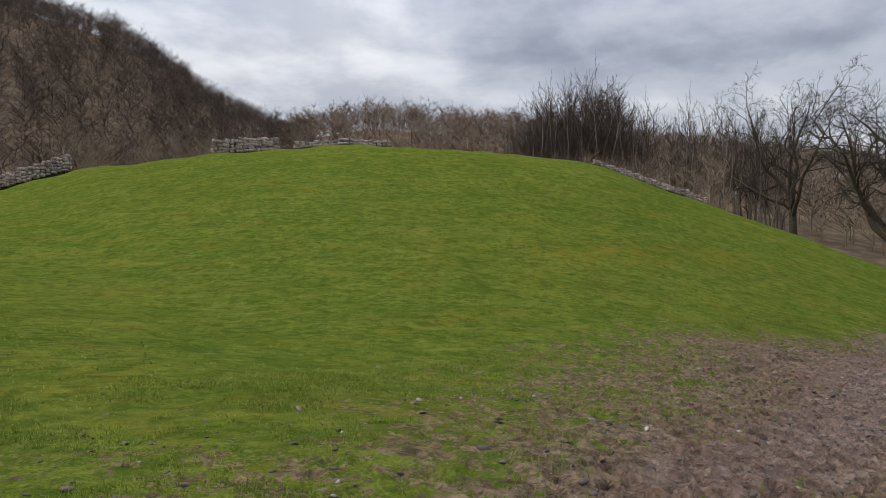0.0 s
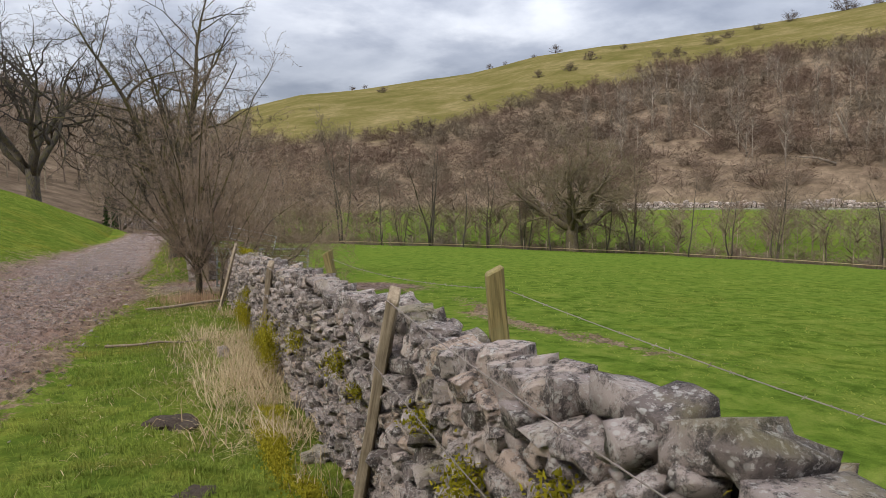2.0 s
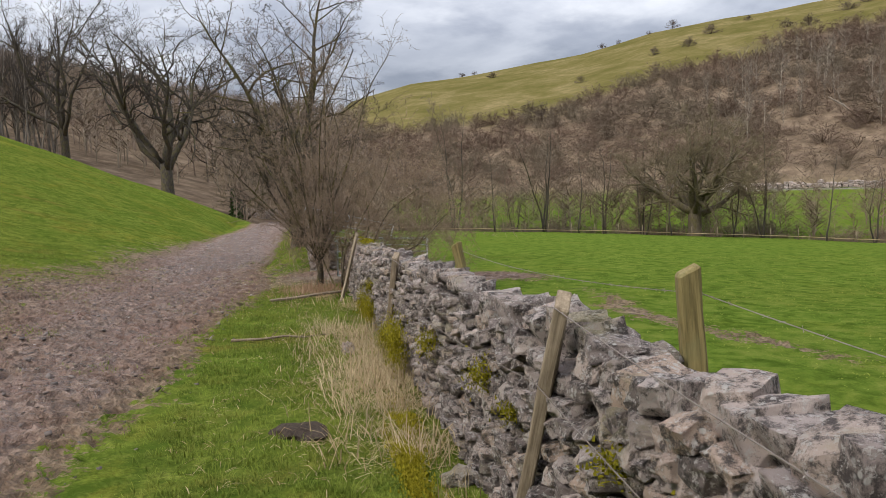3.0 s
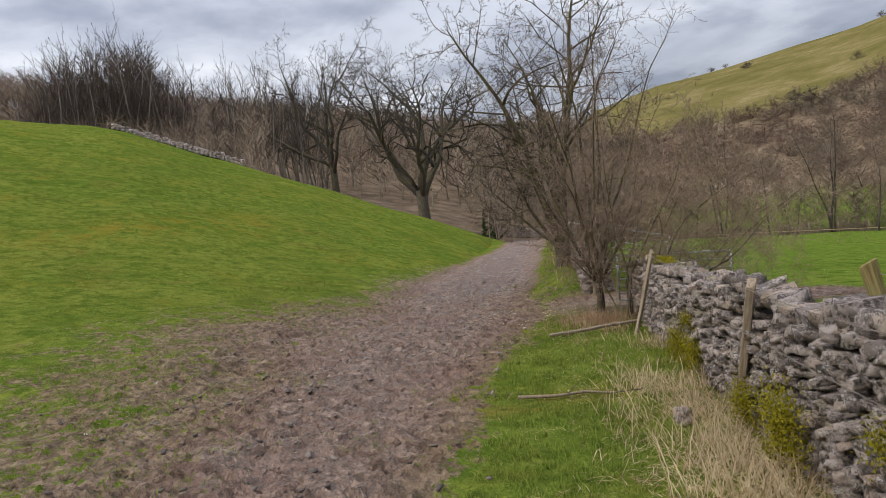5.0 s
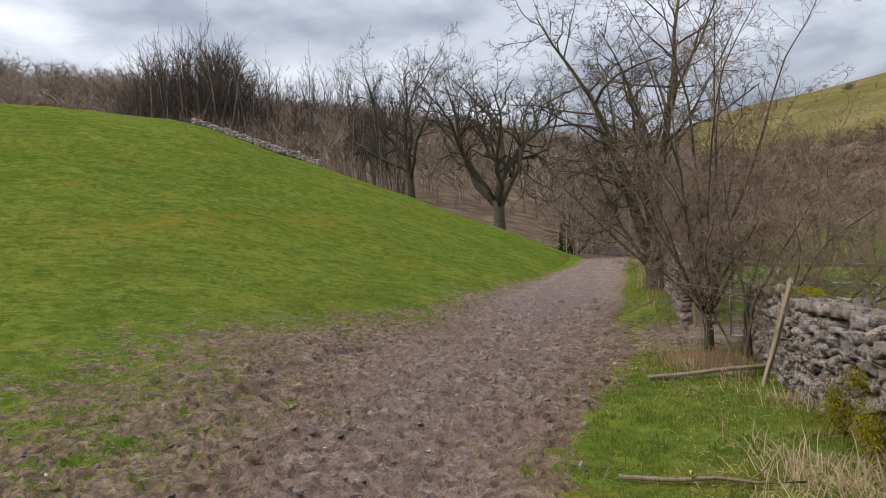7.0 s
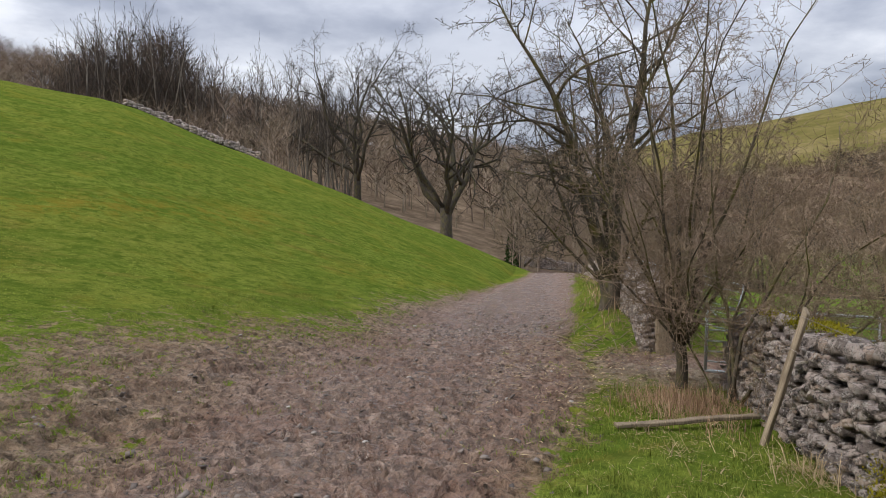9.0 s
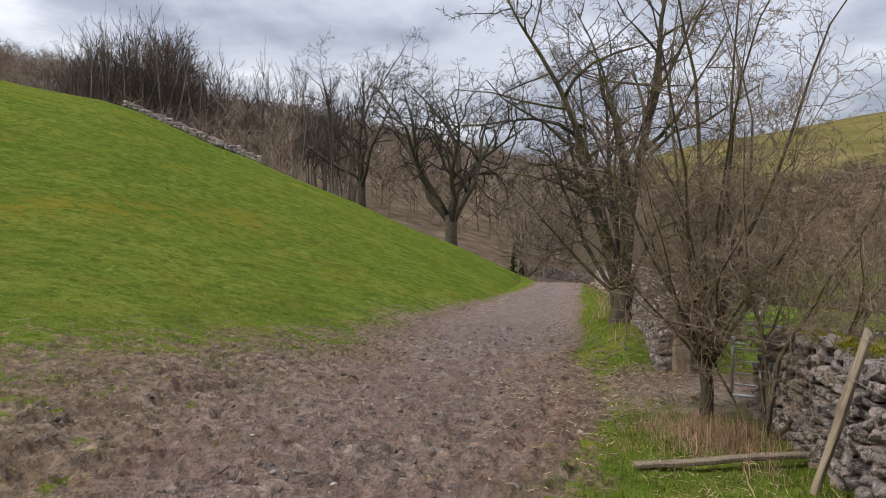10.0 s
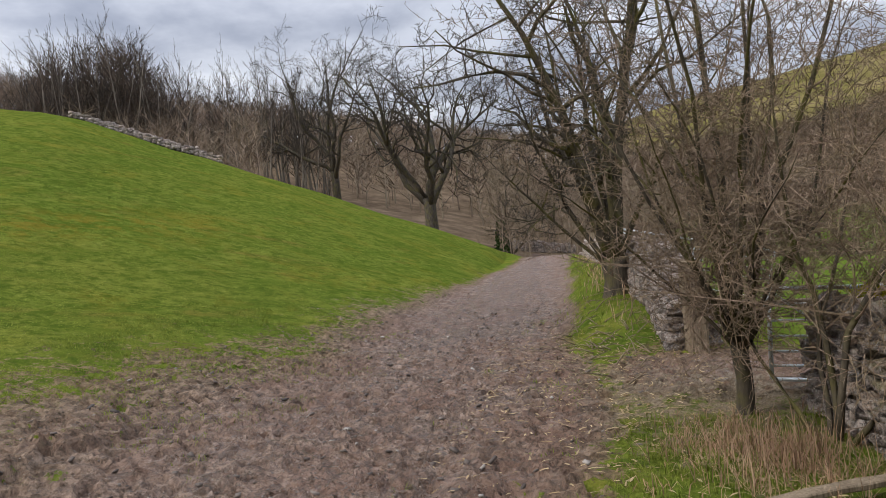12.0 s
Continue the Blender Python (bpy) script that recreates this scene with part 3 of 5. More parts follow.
# ---------------------------------------------------------------- stones and walls
def rock_mesh(name, seed, points=4, flat=0.8, cuts=1):
    """An angular split block of limestone, about one unit across: a skewed box with broken corners."""
    rnd = random.Random(seed)
    bm = bmesh.new()
    for k in range(8):
        c = Vector((k & 1, k >> 1 & 1, k >> 2)) * 2 - Vector((1, 1, 1))
        j = Vector([rnd.uniform(0.60, 1.0) for _ in range(3)])
        bm.verts.new(Vector((c.x * j.x, c.y * j.y, c.z * j.z * flat)) * 0.52)
    for _ in range(points):
        v = Vector([rnd.gauss(0, 1) for _ in range(3)]).normalized()
        k = max(abs(v.x), abs(v.y), abs(v.z) / flat)
        bm.verts.new(v * (0.5 / k) * rnd.uniform(0.90, 1.04))
    r = bmesh.ops.convex_hull(bm, input=bm.verts)
    bmesh.ops.delete(bm, geom=[g for g in r["geom_interior"] if isinstance(g, bmesh.types.BMVert)], context='VERTS')
    bmesh.ops.triangulate(bm, faces=bm.faces)
    if cuts:
        bmesh.ops.subdivide_edges(bm, edges=bm.edges, cuts=cuts, use_grid_fill=True)
    o = Vector((seed * 3.1, seed * 1.7, 0))
    for v in bm.verts:
        v.co += Vector((noise.noise(v.co * 4 + o), noise.noise(v.co * 4 - o), noise.noise(v.co * 5 + o * 2))) * 0.06
        if cuts > 1:
            v.co += Vector((noise.noise(v.co * 11 + o), noise.noise(v.co * 11 - o), noise.noise(v.co * 12 + o * 2))) * 0.045
    bmesh.ops.triangulate(bm, faces=bm.faces)
    me = bpy.data.meshes.new(name)
    bm.to_mesh(me)
    bm.free()
    me.materials.append(M_STONE)
    return me


ROCKS = [rock_mesh("stone", 100 + k, 2 + k % 4) for k in range(14)]
RUGGED = [rock_mesh("stone", 100 + k, 4 + k % 4, 0.95, 2) for k in range(22)]


def mesh_arrays(me):
    v = np.empty(len(me.vertices) * 3, np.float32)
    me.vertices.foreach_get("co", v)
    me.calc_loop_triangles()
    f = np.empty(len(me.loop_triangles) * 3, np.int32)
    me.loop_triangles.foreach_get("vertices", f)
    return v.reshape(-1, 3), f.reshape(-1, 3)


ROCK_ARRAYS = [mesh_arrays(m) for m in ROCKS]
PLAIN_ROCKS = [mesh_arrays(rock_mesh("stone", 150 + k, 2, 0.8, 0)) for k in range(10)]
CRUMBS = [mesh_arrays(rock_mesh("stone", 170 + k, 0, 0.8, 0)) for k in range(8)]


class Heap:
    """Many small meshes gathered into one."""

    def __init__(self):
        self.v, self.f, self.n = [], [], 0

    def add(self, arrays, m):
        v, f = arrays
        m = np.array(m)
        self.v.append(v @ m[:3, :3].T + m[:3, 3])
        self.f.append(f + self.n)
        self.n += len(v)

    def raw(self, v, f):
        self.v.append(v)
        self.f.append(f + self.n)
        self.n += len(v)

    def mesh(self, name, material, shade=False):
        return mesh_of(name, np.concatenate(self.v), np.concatenate(self.f), material, shade)


LANE_TURN = math.atan2(UY, UX)


def wall_top(s):
    z = np.interp(s, (-6.5, -3.05, -2.95, -2.4, 0, 4, 8.2, 10.5, 13.2), (0.48, 0.50, 0.88, 0.94, 0.86, 0.72, 0.52, 0.43, 0.33))
    return float(z) + 0.05 * math.sin(s * 2.3) + 0.03 * math.sin(s * 5.1 + 1)


def wall_base(s, c=0.0):
    x, y = from_sc(s, c)
    return float(height(x, y))


def stone_pose(rnd, s, c, z, w, d, h, tilt=9):
    x, y = from_sc(s, c)
    turn = Euler([radians(rnd.gauss(0, tilt)), radians(rnd.gauss(0, tilt)), LANE_TURN + radians(rnd.gauss(0, 10))])
    flip = Matrix.Diagonal((rnd.choice((1, -1)), rnd.choice((1, -1)), 1, 1))
    return Matrix.LocRotScale((x, y, z), turn, (w, d, h)) @ (flip if flip.determinant() > 0 else Matrix())


def build_near_wall():
    rnd = random.Random(7)
    s0, s1 = -6.2, 13.3
    # hearting: the packed middle of the wall, coloured dark as shade in the gaps
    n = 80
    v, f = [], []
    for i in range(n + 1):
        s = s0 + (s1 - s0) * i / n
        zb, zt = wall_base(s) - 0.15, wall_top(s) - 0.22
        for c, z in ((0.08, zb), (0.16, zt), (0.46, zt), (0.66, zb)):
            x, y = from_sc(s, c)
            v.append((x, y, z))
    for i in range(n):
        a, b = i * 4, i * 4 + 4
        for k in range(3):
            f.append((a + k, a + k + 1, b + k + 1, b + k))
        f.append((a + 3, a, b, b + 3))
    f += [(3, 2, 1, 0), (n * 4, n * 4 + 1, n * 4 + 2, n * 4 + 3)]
    root = new("dry_stone_wall", mesh_of("hearting", v, f, M_HEART_SHADE))
    tagged(root, "grey limestone dry stone wall with loose coping and moss", "stone wall")
    heap, count = Heap(), 0
    spots = []
    for face in (0, 1):
        z, course = -0.05, 0
        while z < 1.4:
            h = rnd.uniform(0.050, 0.115)
            s = s0 + rnd.uniform(0, 0.2)
            while s < s1:
                w = rnd.choice((rnd.uniform(0.07, 0.13), rnd.uniform(0.11, 0.20), rnd.uniform(0.16, 0.27))) * (0.82 if s > 1 else 1.0)
                sm = s + w / 2
                base, top = wall_base(sm), wall_top(sm) - 0.16
                zz = base + z + h / 2 + 0.04 * math.sin(sm * 1.7 + course)
                if zz < top:
                    t = (zz - base) / (top - base)
                    hh = h * rnd.uniform(0.85, 1.35)
                    c = (-0.05 + 0.07 * t) if face == 0 else (0.68 - 0.15 * t)
                    spots.append((face, sm, c + 0.06 * (1 - 2 * face) + rnd.gauss(0, 0.022), zz + rnd.gauss(0, 0.012), w * 0.92, rnd.uniform(0.17, 0.26), hh * 0.92, 14))
                s += w
            z += h
            course += 1
    s = s0
    while s < s1:                                   # coping blocks
        w = rnd.uniform(0.11, 0.23)
        hh = rnd.uniform(0.12, 0.21)
        zt = wall_top(s + w / 2)
        spots.append((2, s + w / 2, rnd.uniform(0.15, 0.22), zt - hh / 2 + rnd.uniform(-0.02, 0.04), w * 1.06, rnd.uniform(0.24, 0.36), hh * 1.08, 12))
        if rnd.random() < 0.45:
            spots.append((2, s + w / 2, rnd.choice((0.05, 0.10, 0.44)), zt - rnd.uniform(0.10, 0.20), w * 0.7, 0.22, rnd.uniform(0.09, 0.15), 14))
        s += w * 0.93
    spots.sort(key=lambda k: (k[0] == 1, abs(k[1] - 0.2)))
    for face, s, c, z, w, d, h, tilt in spots:
        k = rnd.randrange(len(ROCKS))
        m = stone_pose(rnd, s, c, z, w, d, h, tilt)
        if face != 1 and count < 298:
            ob = new("stone", RUGGED[(k * 3 + count) % len(RUGGED)])
            ob.parent = root
            ob.matrix_world = m
            count += 1
        else:
            heap.add(ROCK_ARRAYS[k], m)
    rest = part("rubble_courses", heap.mesh("rubble_courses", M_STONE), None, root)
    tagged(rest, kind="stuff")


def line_wall(name, path, tall, label, seed, size=0.3):
    """A drystone wall seen from farther off, along a bent line of places."""
    rnd = random.Random(seed)
    heap = Heap()
    core, faces = [], []
    pts = [Vector(p) for p in path]
    step = 0
    for a, b in zip(pts, pts[1:]):
        d = b - a
        turn = math.atan2(d.y, d.x)
        side = Vector((-math.sin(turn), math.cos(turn)))
        L, k = d.length, 0.0
        while k < L:
            p = a + d * (k / L)
            zb = gz(p.x, p.y)
            hh = tall * (0.82 + 0.36 * float(noise2(p.x * 0.5, p.y * 0.5, seed)))
            base = len(core)
            for o, z in ((-0.25, zb - 0.2), (-0.16, zb + hh * 0.85), (0.16, zb + hh * 0.85), (0.25, zb - 0.2)):
                core.append((p.x + side.x * o, p.y + side.y * o, z))
            if step:
                for q in range(3):
                    faces.append((base - 4 + q, base - 3 + q, base + 1 + q, base + q))
            step += 1
            z = 0.0
            while z < hh:
                h = rnd.uniform(0.10, 0.2) * size / 0.3
                for o in ((-0.24, 0.24) if z < hh * 0.85 else (0.0,)):
                    w = rnd.uniform(0.7, 1.3) * size
                    m = Matrix.LocRotScale((p.x + side.x * o * (1 - 0.3 * z / hh), p.y + side.y * o * (1 - 0.3 * z / hh), zb + z + h / 2),
                                           Euler((rnd.gauss(0, 0.15), rnd.gauss(0, 0.15), turn + rnd.gauss(0, 0.2))), (w, 0.3 if o else 0.5, h * 1.35))
                    heap.add(PLAIN_ROCKS[rnd.randrange(len(PLAIN_ROCKS))], m)
                z += h
            k += size * 0.9
    # the core's dark colour paints shade into the gaps here too
    root = new(name, mesh_of("hearting", core, faces, M_HEART_SHADE))
    tagged(root, label, "stone wall")
    tagged(part("rubble_courses", heap.mesh("rubble_courses", M_STONE_FAR), None, root), kind="stuff")
    return root


def pol(az, r):
    return OX + r * math.sin(radians(az)), OY + r * math.cos(radians(az))


def sc_path(s_from, s_to, off, n=14):
    return [from_sc(s, float(wall_bend(s)) + off) for s in np.linspace(s_from, s_to, n)]


build_near_wall()
line_wall("dry_stone_wall", sc_path(16.7, 76, 0.05, 22), 0.9, "low grey dry stone wall running on beside the lane", 3, 0.23)
line_wall("dry_stone_wall", [pol(37.6, 83), pol(39.2, 82), pol(40.8, 81), pol(42.4, 81)], 0.95, "grey dry stone wall closing the end of the lane", 4)
line_wall("dry_stone_wall", [pol(a, float(np.interp(a, CREST_AZ, CREST_R)) + 0.3) for a in np.linspace(8.8, 18, 9)], 0.36, "tumbled grey wall along the brow of the hill", 5, 0.32)
line_wall("dry_stone_wall", [pol(a, float(np.interp(a, CREST_AZ, CREST_R)) + 0.5) for a in np.linspace(-23.5, -18.5, 6)], 1.0, "pale field wall standing on the crest of the hill", 6, 0.45)
line_wall("dry_stone_wall", [pol(a, float(np.interp(a, CREST_AZ, CREST_R)) + 0.5) for a in np.linspace(-17, -9, 6)], 0.38, "low broken field wall on the hill crest", 8, 0.45)
line_wall("dry_stone_wall", [pol(a, float(np.interp(a, CREST_AZ, CREST_R)) + 0.3) for a in np.linspace(-46, -33.5, 8)], 1.0, "grey field wall below the wooded hillside", 9, 0.45)
line_wall("dry_stone_wall", [pol(a, ROAD_R + 4) for a in np.linspace(70, 104, 14)], 0.9, "low grey roadside wall across the valley", 10, 0.9)


# ---------------------------------------------------------------- trees
def limb(rnd, tubes, p, d, length, rad, sides, segs, wander, rise, tip=0.25):
    """One curved, tapering limb; returns its places, ways and thicknesses."""
    pts, rads, dirs = [p.copy()], [rad], [d.copy()]
    step = length / segs
    for i in range(segs):
        d = d + Vector((rnd.gauss(0, wander), rnd.gauss(0, wander), rnd.gauss(0, wander) + rise))
        d.normalize()
        p = p + d * step
        pts.append(p.copy())
        dirs.append(d.copy())
        rads.append(rad * (1 - (1 - tip) * (i + 1) / segs))
    tubes.run(pts, rads, sides)
    return pts, dirs, rads


def branch(rnd, wood, twigs, p, d, length, rad, level, spec):
    top = level >= spec["levels"]
    dest = twigs if level >= spec["twig_level"] else wood
    segs = 2 if top else (9, 5, 3, 3)[min(level, 3)]
    pts, dirs, rads = limb(rnd, dest, p, d, length, rad, 6 if level == 0 else (4 if level == 1 else 3), segs, spec["wander"] * (spec.get("crook", 0.5) if level == 0 else 1.0), spec.get("sweep", spec["rise"]) if level == 0 else spec["rise"], 0.12 if level == 0 else 0.25)
    if top:
        return
    kids = spec["kids"][min(level, len(spec["kids"]) - 1)]
    for k in range(kids):
        t = spec["from"] + (1 - spec["from"]) * (k + rnd.random()) / kids
        i = min(int(t * segs), segs - 1)
        q = pts[i].lerp(pts[i + 1], t * segs - i)
        axis = dirs[i].orthogonal().normalized()
        axis.rotate(Matrix.Rotation(rnd.uniform(0, 2 * math.pi), 3, dirs[i]))
        w = dirs[i].copy()
        w.rotate(Matrix.Rotation(radians(rnd.gauss(spec["angle"], 12)), 3, axis))
        ln = length * rnd.uniform(*spec["shrink"]) * (1.15 - 0.45 * t)
        branch(rnd, wood, twigs, q, w, ln, max(rads[i] * rnd.uniform(0.42, 0.62) * spec.get("thin", 1.0), spec["fine"]), level + 1, spec)


def build_tree(name, at, seed, spec, label, category="tree", group="", wood=None, fine=None, kind=""):
    """A bare tree: stems and limbs, and a crown of twigs."""
    rnd = random.Random(seed)
    x, y = at
    root = thing(name, (x, y, gz(x, y) - 0.08), label, category, group, kind)
    trunk, twigs = Tubes(), Tubes()
    for lean, turn, length, rad in spec["stems"]:
        if not spec.get("bole"):
            trunk = Tubes()
        d = Vector((math.sin(radians(lean)) * math.cos(radians(turn)), math.sin(radians(lean)) * math.sin(radians(turn)), math.cos(radians(lean))))
        off = Vector((d.x, d.y, 0)) * spec.get("foot", 0.0) + Vector((0, 0, 0.85 * spec["bole"][0] if spec.get("bole") else 0))
        branch(rnd, trunk, twigs, off, d, length, rad, 0, spec)
        if not spec.get("bole"):
            part("stem", trunk.mesh("stem", wood or M_BARK), None, root)
    if spec.get("bole"):
        h, r = spec["bole"]
        trunk.run([Vector((0, 0, -0.1)), Vector((0, 0, 0.12 * h)), Vector((0.02, 0, 0.5 * h)), Vector((0, 0.03, h)), Vector((0, 0.02, h * 1.15))], [r * 1.45, r * 1.1, r * 0.95, r * 1.0, r * 0.6], 9)
        part("trunk", trunk.mesh("trunk", wood or M_BARK), None, root)
    part("crown", twigs.mesh("crown", fine or M_TWIG_DARK, False), None, root, "bare twigs")
    return root


def big_tree(name, at, seed, tall, bole, bole_r, spread, label, kids=(6, 6, 5, 3), group="", fine=None, wood=None, n=5, twig=0.012, wander=0.2, category="tree", low=0.6, crook=0.5, rise=0.025, sweep=0.09, stout=1.0):
    """Bole, then great limbs that lean out, sweep upward and fork again and again."""
    rnd = random.Random(seed)
    x, y = at
    root = thing(name, (x, y, gz(x, y) - 0.1), label, category, group)
    trunk, twigs = Tubes(), Tubes()
    trunk.run([Vector((0, 0, -0.2)), Vector((0, 0, 0.10 * bole)), Vector((0.03, 0, 0.5 * bole)), Vector((0, 0.02, bole)), Vector((0, 0, bole * 1.08))], [bole_r * 1.5, bole_r * 1.12, bole_r * 0.95, bole_r * 0.92, bole_r * 0.5], 9)
    spec = dict(levels=4, twig_level=2, kids=kids, wander=wander, crook=crook, rise=rise, sweep=sweep, angle=50, shrink=(0.36, 0.62), fine=twig, thin=stout, **{"from": 0.25})
    up = tall - bole
    for k in range(n):
        turn = 2 * math.pi * (k + rnd.uniform(-0.25, 0.25)) / n
        lean = rnd.uniform(0.45, 1.0) * spread if k else 6
        d = Vector((math.cos(turn) * math.sin(radians(lean)), math.sin(turn) * math.sin(radians(lean)), math.cos(radians(lean))))
        branch(rnd, trunk, twigs, Vector((0, 0, bole * rnd.uniform(0.7, 1.0))), d, up * (rnd.uniform(low, 1.0) if k else 1.0), bole_r * rnd.uniform(0.50, 0.70), 0, spec)
    part("trunk", trunk.mesh("trunk", wood or M_BARK), None, root)
    part("crown", twigs.mesh("crown", fine or M_TWIG_DARK, False), None, root, "bare twigs")
    return root


ASH = dict(wander=0.34, twig=0.019, crook=0.55, rise=0.05, sweep=0.11, stout=1.2, fine=M_ASH_TWIG)
big_tree("ash_tree", (40.9, 84.0), 11, 18.5, 4.6, 0.46, 40, "tall bare ash tree behind the grassy brow", (8, 6, 4, 3), n=5, low=0.75, **ASH)
big_tree("ash_tree", (44.9, 70.6), 23, 20.5, 4.0, 0.66, 54, "broad bare ash tree with crooked spreading limbs", (8, 6, 4, 3), n=6, low=0.85, **ASH)
big_tree("oak_tree", (74.6, 24.4), 31, 13.0, 3.2, 0.7, 85, "large bare oak with pale twigs at the meadow edge", (10, 7, 6, 3), n=9, fine=M_OAK_TWIG, twig=0.016, wander=0.28, low=0.75, sweep=0.07, crook=0.45, wood=M_OAK)

# mossy many-stemmed tree by the lane
TREE_AT = (17.45, 19.0)
SPEC = dict(levels=4, twig_level=2, kids=(18, 8, 5, 3), wander=0.24, crook=0.36, rise=0.035, sweep=0.03, angle=58, shrink=(0.24, 0.44), fine=0.0060, bole=(0.75, 0.25),
            stems=[(8, 150, 7.2, 0.14), (3, 330, 8.0, 0.17), (20, 146, 5.6, 0.09), (38, 150, 4.2, 0.065), (46, 120, 3.4, 0.05), (18, 20, 5.6, 0.10), (12, 215, 6.4, 0.09), (24, 325, 4.6, 0.07)], foot=0.2, **{"from": 0.26})
build_tree("hawthorn_tree", TREE_AT, 5, SPEC, "bare many-stemmed hawthorn tree with mossy trunk beside the wall", wood=M_BARK_MOSS)

# thorny bush at the gateway
SPEC = dict(levels=3, twig_level=1, kids=(30, 9, 4), wander=0.24, crook=0.42, rise=0.02, angle=56, shrink=(0.13, 0.32), thin=0.6, fine=0.0036,
            stems=[(3, 0, 5.2, 0.050), (8, 110, 5.6, 0.034), (12, 320, 5.4, 0.036), (17, 60, 4.6, 0.026), (14, 285, 5.0, 0.026), (22, 350, 4.4, 0.024), (10, 190, 5.2, 0.028), (18, 150, 4.6, 0.024),
                   (7, 250, 5.6, 0.030), (30, 310, 4.0, 0.022), (27, 140, 3.6, 0.020), (11, 20, 5.4, 0.026), (38, 140, 2.6, 0.02), (44, 320, 2.6, 0.02), (36, 230, 2.6, 0.02), (40, 50, 2.4, 0.02), (30, 270, 2.8, 0.02), (34, 180, 2.6, 0.02), (24, 200, 3.2, 0.022), (26, 100, 3.2, 0.022)], bole=(0.75, 0.075), foot=0.05, **{"from": 0.07})
build_tree("thorn_bush", (12.62, 12.86), 9, SPEC, "tall bare thorn bush with slim upright stems at the gateway", "bush", wood=M_BARK_MOSS, fine=M_SHOOT)
SPEC = dict(levels=3, twig_level=1, kids=(24, 10, 5), wander=0.34, crook=0.5, rise=0.01, angle=60, shrink=(0.26, 0.5), thin=0.6, fine=0.0036,
            stems=[(20, 20, 3.0, 0.025), (34, 60, 2.7, 0.022), (30, 270, 2.5, 0.025), (40, 325, 3.0, 0.03), (46, 300, 2.6, 0.028), (44, 350, 2.9, 0.03), (46, 318, 3.6, 0.03), (54, 342, 3.5, 0.03), (36, 302, 3.6, 0.028), (60, 310, 3.1, 0.025), (40, 0, 3.5, 0.03), (16, 320, 4.0, 0.03)], foot=0.25, **{"from": 0.22})
build_tree("bramble_thicket", from_sc(12.1, -0.28), 14, SPEC, "low spreading thicket of mossy thorn stems and fine brown shoots", "bush", wood=M_BARK_MOSS, fine=M_TWIG)


# ---------------------------------------------------------------- woods
def sliver_tree(seed, limbs, twigs, width, shape=0.4):
    """A bare tree one unit tall out of thin tapering slivers."""
    rnd = random.Random(seed)
    v, f = [], []

    def sliver(a, b, w):
        d = (b - a).normalized()
        u = d.orthogonal()
        u.rotate(Matrix.Rotation(rnd.uniform(0, 6.28), 3, d))
        u = u.normalized() * w
        n = len(v)
        v.extend((a - u, a + u, b))
        f.append((n, n + 1, n + 2))
    top = Vector((rnd.gauss(0, 0.03), rnd.gauss(0, 0.03), 1.0))
    base = len(v)
    for k in range(3):
        t = 2.094 * k
        v.append(Vector((math.cos(t) * width * 1.3, math.sin(t) * width * 1.3, -0.05)))
    v.append(top)
    f.extend(((base, base + 1, base + 3), (base + 1, base + 2, base + 3), (base + 2, base, base + 3)))
    for k in range(limbs):
        t = 0.22 + 0.7 * (k + rnd.random()) / limbs
        a = top * t
        turn = rnd.uniform(0, 6.283)
        ln = shape * math.sqrt(max(0.04, 1 - ((t - 0.5) / 0.52) ** 2)) * rnd.uniform(0.45, 0.95)
        b = a + Vector((math.cos(turn) * ln * 0.75, math.sin(turn) * ln * 0.75, ln * rnd.uniform(0.5, 1.1)))
        sliver(a, b, width * 0.9)
        for _ in range(twigs):
            q = a.lerp(b, rnd.uniform(0.25, 1.0))
            e = q + Vector((rnd.gauss(0, 0.08), rnd.gauss(0, 0.08), rnd.uniform(0.0, 0.16)))
            sliver(q, e, width * 0.42)
    return np.array([tuple(k) for k in v], np.float32), np.array(f, np.int32)


FINE = [sliver_tree(200 + k, 20, 9, 0.0055, 0.42) for k in range(7)]
COARSE = [sliver_tree(300 + k, 15, 7, 0.010, 0.50) for k in range(6)]


def sliver_shrub(seed, shoots, twigs, width):
    """A leafless shrub one unit tall: shoots that fan from the foot into a rounded head."""
    rnd = random.Random(seed)
    v, f = [], []

    def sliver(a, b, w):
        d = (b - a).normalized()
        u = d.orthogonal()
        u.rotate(Matrix.Rotation(rnd.uniform(0, 6.28), 3, d))
        u = u.normalized() * w
        n = len(v)
        v.extend((a - u, a + u, b))
        f.append((n, n + 1, n + 2))
    for k in range(shoots):
        t, e = rnd.uniform(0, 6.283), rnd.uniform(0.15, 1.45)
        q = rnd.uniform(0.6, 1.0)
        tip = Vector((math.cos(t) * math.cos(e) * 0.75, math.sin(t) * math.cos(e) * 0.75, math.sin(e))) * q
        sliver(Vector((0, 0, -0.05)), tip, width)
        for _ in range(twigs):
            a = tip * rnd.uniform(0.55, 1.0)
            sliver(a, a + Vector((rnd.gauss(0, 0.12), rnd.gauss(0, 0.12), rnd.uniform(-0.03, 0.16))), width * 0.8)
    return np.array([tuple(k) for k in v], np.float32), np.array(f, np.int32)


HILL_BUSH = [sliver_shrub(430 + k, 44, 14, 0.011) for k in range(3)]
SHRUB = [sliver_shrub(400 + k, 30, 7, 0.0095) for k in range(6)]


